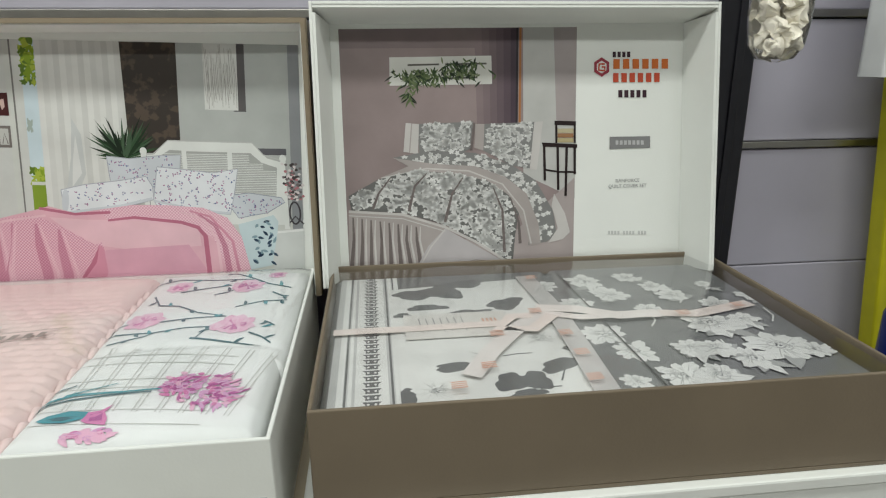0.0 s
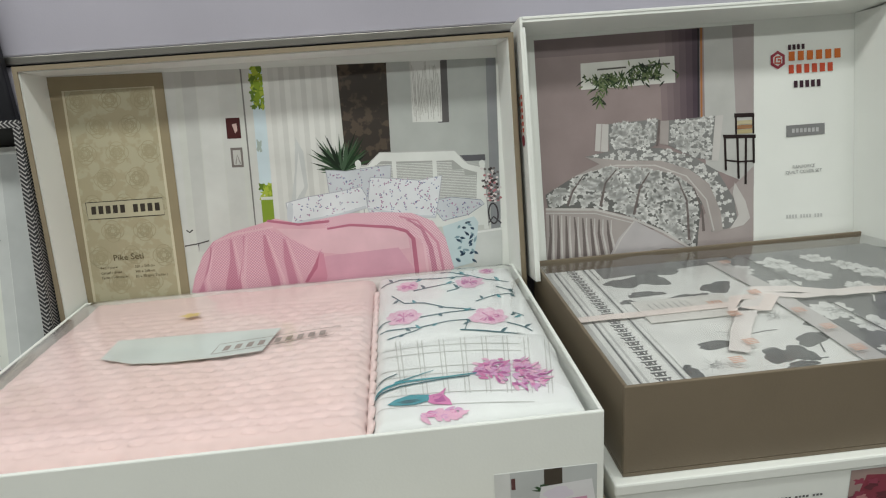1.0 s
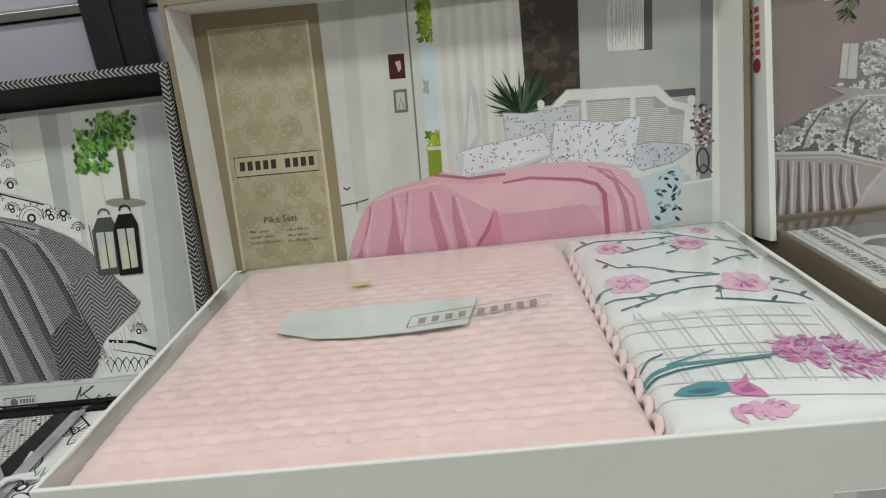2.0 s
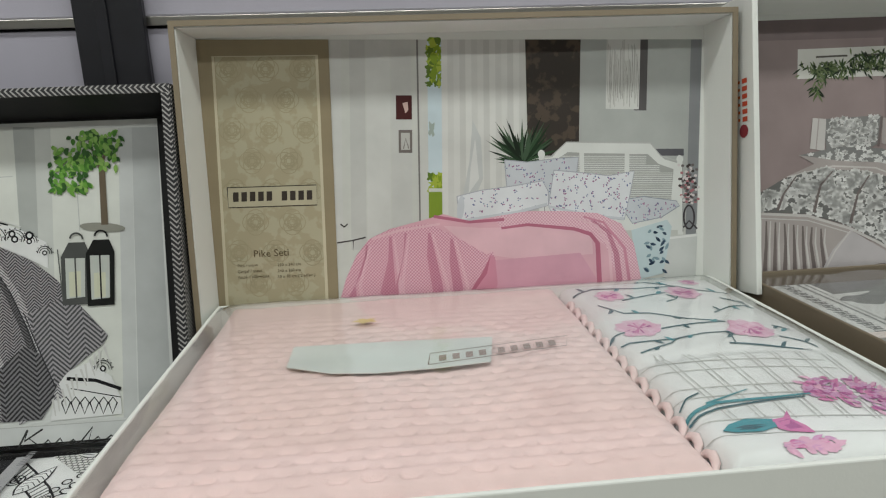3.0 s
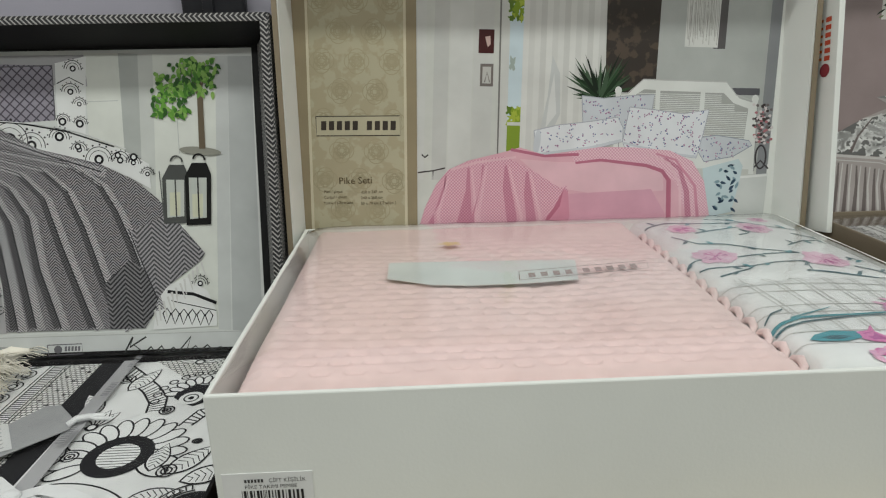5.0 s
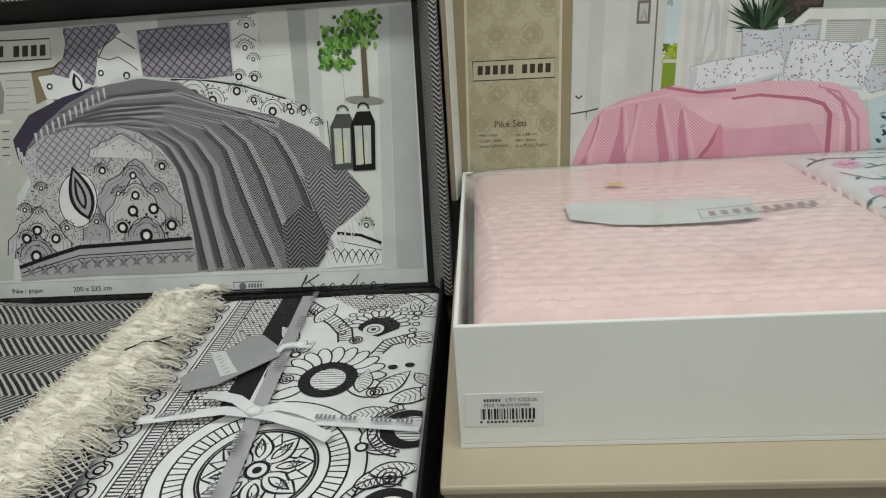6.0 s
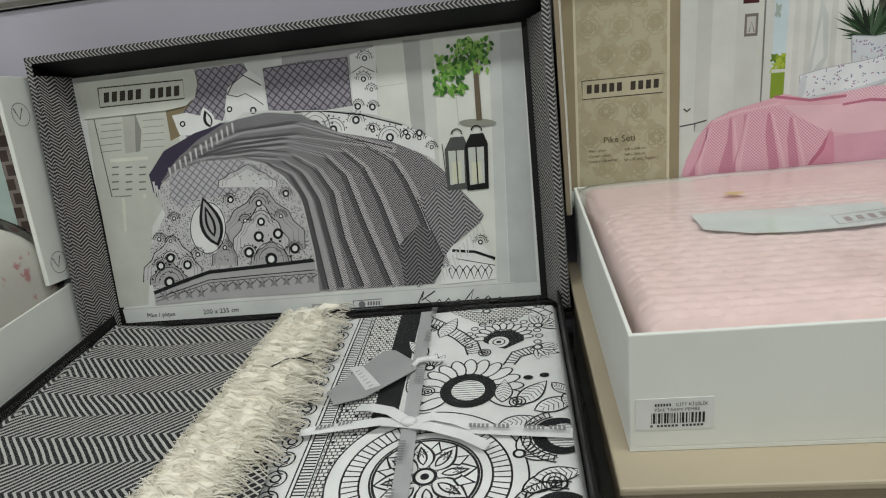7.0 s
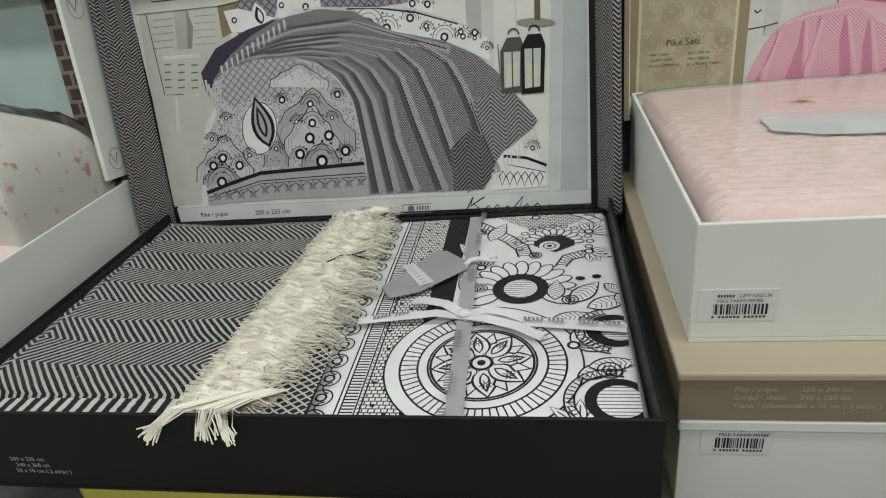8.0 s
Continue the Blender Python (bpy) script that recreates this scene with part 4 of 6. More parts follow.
a.poly([(788, 440), (830, 420), (862, 440), (876, 470), (878, 494), (780, 504)], wht)
a.line([(800, 444), (840, 446), (876, 458)], 5, blk)
a.line([(806, 458), (876, 470)], 1.4, blk)
for k in range(6):
    x = 800 + 13 * k
    a.line([(x - 6, 478), (x, 470), (x + 6, 478), (x, 494), (x - 6, 478)], 2, blk)
motif(850, 430, 12)
# the throw over the quilt
herring = pattern("herring_print", "chevron", (0.030, 0.029, 0.034), (0.33, 0.32, 0.335), 300, axes="zx", amp=1.0, period=0.016, extra=0.3)
herring_l = pattern("herring_light", "chevron", (0.12, 0.118, 0.128), (0.52, 0.51, 0.525), 300, axes="zx", amp=1.0, period=0.016, extra=0.3)
herring_d = pattern("herring_dark", "chevron", (0.010, 0.010, 0.012), (0.13, 0.125, 0.135), 300, axes="zx", amp=1.0, period=0.016, extra=0.3)
a.poly([(345, 236), (420, 212), (470, 200), (530, 203), (600, 235), (690, 250), (748, 274), (782, 300), (806, 326), (856, 380), (850, 393), (800, 435), (786, 455), (780, 482), (768, 502), (566, 516), (556, 440), (546, 390), (530, 345), (502, 312), (470, 290), (430, 280), (360, 285), (310, 302), (290, 322), (278, 312), (302, 272)], herring)
FOLDS = (((340, 262), (420, 232), (520, 218), (600, 240), (690, 262)), ((320, 280), (420, 248), (520, 238), (640, 254), (690, 282), (716, 322), (740, 372), (780, 470)),
         ((318, 288), (410, 258), (500, 246), (600, 264), (640, 296), (668, 350), (700, 430), (734, 503)), ((330, 284), (420, 264), (500, 256), (570, 274), (608, 310), (640, 390), (690, 504)),
         ((380, 276), (450, 266), (510, 272), (556, 298), (586, 340), (606, 420), (640, 506)), ((430, 276), (490, 280), (530, 304), (560, 350), (580, 420), (604, 508)), ((470, 288), (510, 306), (538, 350), (556, 420), (578, 512)))
for pts in FOLDS:   # soft valleys and the lit ridge beside each
    a.line(list(pts), 3, herring_d, 13)
    a.line([(x + 11, y + 3) for x, y in pts], 2, herring_l, 14)
    a.line([(x + 4, y + 1) for x, y in pts[1:]], 0.8, ink(0.03, 0.03, 0.034), 2.4)
a.poly([(742, 352), (800, 322), (856, 381), (850, 393), (800, 436), (786, 456), (764, 410)], pattern("throw_corner", "chevron", (0.05, 0.05, 0.055), (0.33, 0.32, 0.335), 190, axes="zx", amp=1.0, period=0.034, extra=0.1))
a.poly([(706, 436), (740, 398), (764, 410), (786, 456), (780, 482), (768, 502), (716, 506)], pattern("throw_corner_dark", "chevron", (0.012, 0.012, 0.015), (0.20, 0.195, 0.205), 190, axes="zx", amp=1.0, period=0.034, extra=0.1))
a.line([(738, 350), (764, 410), (786, 458)], 1.6, ink(0.03, 0.03, 0.035))
a.poly([(264, 310), (290, 268), (345, 236), (385, 222), (405, 214), (350, 248), (312, 284), (286, 322), (280, 352), (272, 340)], ink(0.045, 0.036, 0.065))
for k in range(13):   # knotted fringe at the turned edge
    x, y = 300 + 9.2 * k, 296 - 6.6 * k + 0.03 * (k - 6) ** 2
    a.line([(x, y), (x + 3, y + 16 + random.uniform(0, 5))], 4.2, ink(0.58, 0.57, 0.58), 2)
for k in range(5):
    a.line([(272 + 5 * k, 322 + 7 * k), (276 + 5 * k, 345 + 8 * k)], 4, ink(0.55, 0.54, 0.55), 2)
for k in range(12):
    x, y = 850 - 6.2 * k, 394 + 7.2 * k
    a.line([(x, y), (x + 5 + random.uniform(-3, 5), y + 24)], 3.4, ink(0.60, 0.60, 0.58), 1.6)
# lanterns and the little tree
a.ell(845, 218, 33, 7, ink(0.27, 0.27, 0.23))
a.line([(836, 92), (842, 130), (848, 214)], 8, ink(0.13, 0.10, 0.065), 10)
for dx in (-16, 12, -6):
    a.line([(840, 130), (838 + dx, 85)], 3.5, ink(0.12, 0.09, 0.06))
for k in range(270):
    t = random.random()
    x, y = (random.gauss(836, 19), random.gauss(86, 18)) if t < 0.62 else (random.uniform(768, 822), random.uniform(96, 165))
    if x < 866 and 64 < y < 168 and y < 168 - 0.35 * max(0, x - 800):
        a.leaf(x, y, random.uniform(8, 15), 6.5, random.uniform(0.4, 2.6), ink(*random.choice(((0.06, 0.19, 0.025), (0.14, 0.33, 0.05), (0.03, 0.10, 0.018), (0.24, 0.42, 0.10)))), 5)
for x, c in ((808, 0.075), (843, 0.008)):
    body = ink(c, c * 1.05, c)
    top = 246 if x < 820 else 240
    a.poly([(x - 21, top + 20), (x - 11, top - 2), (x + 12, top - 4), (x + 20, top + 14), (x + 22, 334), (x - 16, 338)], body)
    a.poly([(x - 15, top + 22), (x + 13, top + 20), (x + 15, 324), (x - 11, 328)], ink(0.50, 0.53, 0.49))
    a.poly([(x - 9, 288), (x + 8, 286), (x + 9, 323), (x - 7, 325)], ink(0.58, 0.59, 0.45))
    a.line([(x - 1, top + 20), (x + 3, 326)], 2.4, body)
    a.arc(x, top - 8, 9, 2.6, body, 180, 360, n=10)
a.line([(782, 255), (792, 330)], 1.6, ink(0.10, 0.105, 0.10))
# card with the maker's frame, and the foot strip
a.poly([(132, 148), (344, 122), (350, 148), (346, 172), (330, 188), (296, 196), (150, 212)], ink(0.56, 0.575, 0.52))
a.line([(174, 157), (324, 142), (327, 175), (178, 191), (174, 157)], 2.2, dark)
a.blocks(183, 165, 138, 18, (5, 4), dark, -0.105)
a.poly([(218, 548), (954, 498), (957, 522), (225, 572)], ink(0.58, 0.60, 0.59))
a.line([(218, 548), (954, 498)], 1.2, ink(0.44, 0.45, 0.44))
a.rect(552, 538, 606, 548, ink(0.36, 0.36, 0.35))
a.line([(625, 533), (675, 529), (677, 544), (628, 548), (625, 533)], 1.6, gry)
a.ell(641, 539, 6, 6, gry)
a.blocks(650, 534, 24, 7, (5,), gry, -0.06)
script = [(738, 542), (750, 516), (746, 532), (770, 515), (752, 528), (768, 540), (778, 530), (784, 538), (794, 528), (800, 538), (812, 530), (820, 536), (838, 512), (832, 536), (846, 526), (852, 534), (864, 524), (872, 532), (886, 526)]
a.line(script, 2.6, ink(0.035, 0.035, 0.035))
a.make("picture", k_lid, "printed photo of a bed with a grey throw")
H = a.h + 0.0004
on_sheet("Pike / pique", 262, 562, 0.0090, K, blk, k_lid, 0.722, H)
on_sheet("200 x 235 cm", 361, 556, 0.0095, K, blk, k_lid, 0.722, H)
on_sheet("Turkey", 560, 547, 0.0075, K, wht, k_lid, 0.722, H)

# brick wall picture in the left white lid
a = Art(lambda x, y, h: (x, 0.730 - h, y), (-1.87, -1.30, 1.05, 1.30))
a.rect(-1.86, 1.05, -1.308, 1.290, ink(0.40, 0.50, 0.47))
a.rect(-1.355, 1.05, -1.308, 1.290, pattern("brick_print", "brick", (0.05, 0.03, 0.025), (0.20, 0.17, 0.15), 22, axes="xz", extra=0.05))
a.rect(-1.86, 1.05, -1.355, 1.10, ink(0.5, 0.48, 0.47))
a.make("picture", l_lid, "printed photo with a dark brick wall")

# ---- pink waffle blanket and floral pillowcase in the white box ----
def waffle_relief(x, y):
    """Soft cells in brick rows: short slits where the cells meet, flattened towards the back to stand in for the film's
    hazy reflection.
    """
    row = math.floor(y / 0.0118)
    u = x / 0.0215 + 0.5 * (row % 2) + 0.10 * noise.noise((x * 9, y * 9, 8))
    u -= math.floor(u) + 0.5
    v = y / 0.0118 - row - 0.5
    deep = 0.55 + 0.8 * noise.noise((x * 22, y * 30, 4))
    # shallower cells at the back imitate the lid's reflection veiling them
    fade = 1.0 if y < 0.60 else max(0.1, 1 - (y - 0.60) * 9)
    slit = math.exp(-(v / 0.20) ** 2) * max(0, 1 - (3.6 * u) ** 4)
    dome = 0.0016 * math.cos(math.pi * u) * (1 - math.exp(-(v / 0.3) ** 2))
    sag = 0.0026 * noise.noise((x * 12, y * 12, 0)) + 0.0008 * noise.noise((x * 45, y * 45, 3))
    return fade * (dome - 0.0056 * max(0.2, deep) * slit) + sag


blanket = thing("blanket", pose(-0.42, 0.57, 0.989), "folded pale pink waffle blanket in the white box", "blanket")
fix(soft("cloth", -0.601, -0.240, 0.3905, 0.7505, 0.989, 1.0935, pink_cotton, 0.0022, 0.018, waffle_relief), blanket)
bm = bmesh.new()
for k in range(17):   # scalloped cells along the front and side edges
    for q in range(2):
        x = -0.588 + k * 0.0208 + 0.004 * q
        if q == 0:
            tube(bm, [(x, 0.3935, 1.078), (x + 0.004, 0.3915, 1.0845), (x + 0.0095, 0.3912, 1.0865), (x + 0.015, 0.3915, 1.0845), (x + 0.019, 0.3935, 1.078)], [0.002, 0.0032, 0.0036, 0.0032, 0.002], 7)
        elif k < 15:
            y = 0.400 + 0.0205 * k
            tube(bm, [(-0.2415, y, 1.080), (-0.2385, y + 0.004, 1.0865), (-0.238, y + 0.009, 1.0885), (-0.2385, y + 0.014, 1.0865), (-0.2415, y + 0.018, 1.080)], [0.0018, 0.003, 0.0034, 0.003, 0.0018], 7)
fix(part("edging", bm, pink_cotton), blanket)

def plump(x, y):
    """The stuffed rise of the folded case, dipping at its seam."""
    u, v = (x + 0.150) / 0.088, (y - 0.57) / 0.182
    return 0.007 * max(0, 1 - u * u) * max(0, 1 - v ** 4) - 0.003 * math.exp(-((y - 0.533) / 0.008) ** 2)


case = thing("pillowcase", pose(-0.15, 0.57, 0.995), "folded white pillowcase printed with pink blossom branches", "pillowcase")
fix(soft("back_fold", -0.238, -0.0615, 0.50, 0.7475, 0.995, 1.0925, white_cotton, 0.003, 0.014, plump), case)
fix(soft("front_fold", -0.237, -0.066, 0.3895, 0.533, 0.995, 1.0935, white_cotton, 0.003, 0.012, plump), case)
C = lay(((900, 430), (1160, 418), (1370, 690), (955, 722)), ((-0.232, 0.742), (-0.063, 0.719), (-0.080, 0.396), (-0.239, 0.397)))


def on_case(x, y, h):
    u, v = C(x, y)
    d = min(u + 0.238, -0.062 - u, v - 0.389, 0.7475 - v)
    k = 1 if d > 0.013 else math.sqrt(max(0, 1 - (1 - max(0, d) / 0.013) ** 2))
    return u, v, (1.0925 if v > 0.533 else 1.0935) - 0.013 * (1 - k) + plump(u, v) * k + h


a = Art(on_case, (893, 1395, 408, 724), 0.0000015, 0.0005)
teal, teal_d, rose, rose_l, mag, lil = ink(0.07, 0.27, 0.31, 0.8), ink(0.055, 0.13, 0.155, 0.8), ink(0.56, 0.20, 0.38, 0.8), ink(0.68, 0.42, 0.54, 0.8), ink(0.38, 0.11, 0.28, 0.8), ink(0.58, 0.34, 0.52, 0.8)
grid_c = ink(0.52, 0.53, 0.51, 0.8)


def stretch(pts, n=6):
    """More points along a line, to follow the cloth."""
    out = []
    for (x0, y0), (x1, y1) in zip(pts, pts[1:]):
        out += [(x0 + (x1 - x0) * k / n, y0 + (y1 - y0) * k / n) for k in range(n)]
    return out + [pts[-1]]


for k in range(8):
    x = 962 + 44 * k
    for o in (0, 9):
        a.line(stretch([(x + o, 556), (x + o + 18, 600), (x + o + 46, 668)]), 2.0, grid_c)
for y in (576, 590, 618, 632, 668, 690):
    a.line(stretch([(925 + 0.22 * (y - 556), y), (1060, y - 2), (1210 + 0.6 * (y - 556), y - 6)], 10), 1.3, grid_c)


def branch(pts, buds):
    a.line(stretch(pts), 2.2, teal_d, 1.5)
    for k in range(buds):
        t = (k + 0.6) / buds * (len(pts) - 1)
        i = min(int(t), len(pts) - 2)
        f = t - i
        x, y = pts[i][0] + f * (pts[i + 1][0] - pts[i][0]), pts[i][1] + f * (pts[i + 1][1] - pts[i][1])
        g = random.choice((-0.5, 0.4, 2.7, -2.6))
        a.leaf(x, y, random.uniform(10, 17), 4.5, g, teal if k % 2 else teal_d)


for pts, buds in (([(903, 447), (940, 437), (1010, 438), (1075, 432)], 3), ([(1000, 416), (1040, 424), (1080, 432), (1110, 438), (1158, 440)], 4), ([(972, 462), (1010, 455), (1050, 447)], 2), ([(1040, 466), (1060, 460), (1068, 452)], 1),
                  ([(930, 468), (960, 485), (1000, 487), (1050, 498), (1110, 502)], 4), ([(1105, 485), (1140, 470), (1178, 462)], 3), ([(1136, 452), (1160, 456), (1172, 455)], 1), ([(906, 530), (920, 520), (942, 517)], 1), ([(1000, 515), (1060, 507), (1110, 502)], 2),
                  ([(925, 535), (1010, 534), (1060, 525), (1120, 520)], 3), ([(945, 552), (1000, 540), (1012, 534)], 2), ([(1100, 541), (1102, 528), (1120, 520)], 1), ([(1185, 503), (1200, 505), (1212, 508)], 2), ([(1182, 525), (1215, 530), (1238, 535)], 1), ([(1090, 542), (1160, 542), (1225, 541)], 1)):
    branch(pts, buds)
for x, y, s in ((958, 452, 22), (1080, 446, 28), (967, 512, 34), (1140, 515, 38), (1106, 420, 16)):
    for k in range(8):
        t = k * math.pi / 4 + random.uniform(-0.3, 0.3)
        a.blob(x + 0.5 * s * math.cos(t), y + 0.22 * s * math.sin(t), 0.5 * s, 0.22 * s, rose_l if k % 2 else ink(0.70, 0.50, 0.60, 0.8), 3, 0.2, n=18)
    for k in range(14):
        t = random.uniform(0, 6.3)
        a.line([(x, y), (x + 0.6 * s * math.cos(t), y + 0.26 * s * math.sin(t))], 1.0, rose if k % 3 else mag, 2.6)
for k in range(230):   # the big chrysanthemum
    t, r = random.uniform(0, 2 * math.pi), math.sqrt(random.random())
    a.leaf(1225 + 74 * r * math.cos(t) + 8 * r * math.sin(t), 630 + 25 * r * math.sin(t) + 6 * r * math.cos(t), random.uniform(10, 22), 5, 0.4 * math.sin(t) + (0 if math.cos(t) > 0 else math.pi) + random.uniform(-0.5, 0.5), random.choice((rose, rose_l, mag, lil, lil, rose_l)), 5)
a.line(stretch([(944, 656), (1000, 642), (1090, 638), (1152, 632)]), 5, teal, 2)
a.line(stretch([(948, 662), (1000, 650), (1090, 641), (1140, 637)]), 3, teal_d, 1.5)
a.line(stretch([(946, 642), (962, 632), (985, 625)]), 2, teal_d)
a.line(stretch([(985, 642), (1020, 634), (1060, 624)]), 3, teal, 1)
for pts, m in (([(982, 684), (996, 675), (1026, 668), (1066, 670), (1066, 681), (1040, 687), (1000, 687)], teal), ([(990, 683), (1020, 677), (1060, 677), (1030, 684)], teal_d), ([(1064, 671), (1084, 668), (1096, 658), (1094, 670), (1110, 680), (1118, 690), (1080, 688), (1066, 684)], rose), ([(1072, 674), (1090, 670), (1104, 683), (1082, 685)], mag)):
    a.poly(pts, m)
for k in range(40):
    x = random.uniform(1040, 1135)
    a.leaf(x, 708 + random.uniform(-7, 4) - 0.05 * (x - 1040), random.uniform(14, 26), 6, random.uniform(-0.4, 0.4), random.choice((rose, rose_l, rose_l, lil)))
fix(a.make("blossom_print", None, "printed pink blossoms and teal branches"), case)

card = thing("card_tag", pose(-0.43, 0.59, 1.0965), "pale grey paper tag on the pink blanket", "tag")
a = Art(lambda x, y, h: (x, y, 1.0981 + h), (-0.6, -0.2, 0.5, 0.7), 0.00003, 0.0)
bm = prism(((-0.512, 0.563), (-0.475, 0.545), (-0.44, 0.540), (-0.395, 0.541), (-0.349, 0.546), (-0.339, 0.598), (-0.43, 0.603), (-0.512, 0.606)), 1.0972, 0.0006)
fix(part("paper", bm, ink(0.60, 0.65, 0.63)), card)
a.line([(-0.399, 0.548), (-0.281, 0.567), (-0.275, 0.588), (-0.396, 0.570), (-0.399, 0.548)], 0.0009, ink(0.22, 0.17, 0.15))
hh = a.up()
for k in range(9):   # lettering turned upside down
    x = -0.390 + 0.0112 * k + (0.005 if k > 3 else 0)
    y = 0.5535 + 0.16 * (x + 0.389)
    a.face([(x, y), (x + 0.0060, y + 0.0009), (x + 0.0070, y + 0.0119), (x + 0.001, y + 0.011)], ink(0.30, 0.24, 0.22), hh)
fix(a.make("maker_mark"), card)
gold = thing("gold_sticker", pose(-0.455, 0.70, 1.096), "small gold foil sticker on the pink blanket", "sticker")
a = Art(lambda x, y, h: (x, y, 1.0981 + h), (-0.6, -0.2, 0.5, 0.75), 0.00003, 0.0)
a.blob(-0.452, 0.660, 0.010, 0.006, ink(0.70, 0.55, 0.20, 0.3), 5, 0.25)
fix(a.make("foil"), gold)


def film_sheet(x0, x1, y0, y1, z, label, material=None, drop=0.0, group="clear films"):
    n, m = 40, 32

    def height(i, j):
        d = min(i / n * (x1 - x0), (n - i) / n * (x1 - x0), j / m * (y1 - y0), (m - j) / m * (y1 - y0))
        return z + 0.0010 * noise.noise((i * 0.21, j * 0.19, z * 9)) - drop * max(0, 1 - d / 0.035) ** 2

    verts = [(x0 + (x1 - x0) * i / n, y0 + (y1 - y0) * j / m, height(i, j)) for j in range(m + 1) for i in range(n + 1)]
    faces = [(j * (n + 1) + i, j * (n + 1) + i + 1, (j + 1) * (n + 1) + i + 1, (j + 1) * (n + 1) + i) for j in range(m) for i in range(n)]
    me = bpy.data.meshes.new("plastic_film")
    me.from_pydata(verts, [], faces)
    me.polygons.foreach_set("use_smooth", [True] * len(me.polygons))
    me.materials.append(material or film_clear)
    ob = tagged(new("plastic_film", me), label, "film", group)
    ob.visible_shadow = False
    return ob


film_sheet(-0.610, -0.060, 0.389, 0.748, 1.1035, "clear plastic film stretched over the pink blanket", film_clear, 0.011)
film_sheet(-0.029, 0.438, 0.408, 0.729, 1.0965, "clear plastic film stretched over grey floral bedding", clear_film("film_mid", 1.9))
film_sheet(-1.252, -0.647, 0.345, 0.690, 0.9785, "clear plastic film over black and white bedding", film_thin)


# ---- barcode labels, stickers and printing on the boxes ----
def barcode(x0, z1, w, h, y, parent, lines):
    lab = slab("label", x0, x0 + w, y - 0.0005, y - 0.0001, z1 - h, z1, ink(0.72, 0.73, 0.72))
    fix(lab, parent)
    a = Art(lambda u, v, q: (u, y - 0.0006 - q, v), (x0, x0 + w, z1 - h, z1), 0.00001, 0.0)
    x = x0 + w * 0.2
    while x < x0 + w * 0.88:
        b = random.choice((0.0004, 0.0007, 0.0011, 0.0016))
        a.rect(x, z1 - h * 0.80, x + b, z1 - h * 0.46, ink(0.02, 0.02, 0.02))
        x += b + random.choice((0.0005, 0.0008, 0.0012))
    a.blocks(x0 + w * 0.18, z1 - h * 0.91, w * 0.7, h * 0.07, (1, 6, 6), ink(0.05, 0.05, 0.05))
    if lines:
        a.blocks(x0 + w * 0.24, z1 - h * 0.24, w * 0.22, h * 0.085, (6,), ink(0.05, 0.05, 0.05))
    b = tagged(a.make("barcode", lab), kind="stuff")
    b.matrix_parent_inverse = Matrix()
    if lines:
        for t, u, k in (("ÇİFT KİŞİLİK", 0.51, 0.24), ("PİKE TAKIMI PEMBE", 0.24, 0.40)):
            words(t, h * 0.135, pose(x0 + w * u, y - 0.0009, z1 - h * k, 90), ink(0.05, 0.05, 0.05), lab)


barcode(-0.6095, 1.0385, 0.0555, 0.0275, 0.385, pink_box, True)
barcode(-0.607, 0.9395, 0.052, 0.031, 0.351, white_box, True)
for k, (l, r) in enumerate((("Pike / pique", "220 x 240 cm"), ("Çarşaf / sheet", "240 x 260 cm"), ("Yastık / pillowcase", "50 x 70 cm ( 2 ad/pc )"))):
    for t, x in ((l, -0.588), (r, -0.543)):
        fix(words(t, 0.0062, pose(x, 0.3482, 0.9735 - 0.0078 * k, 90), ink(0.50, 0.44, 0.32)), tan_box)
for k, (n, x) in enumerate((("200 x 235 cm", -1.193), ("240 x 260 cm", -1.19), ("50 x 70 cm ( 2 ad/pc )", -1.193))):
    fix(words(n, 0.0062, pose(x, 0.3085, 0.9265 - 0.0072 * k, 90), ink(0.55, 0.55, 0.55)), k_box)


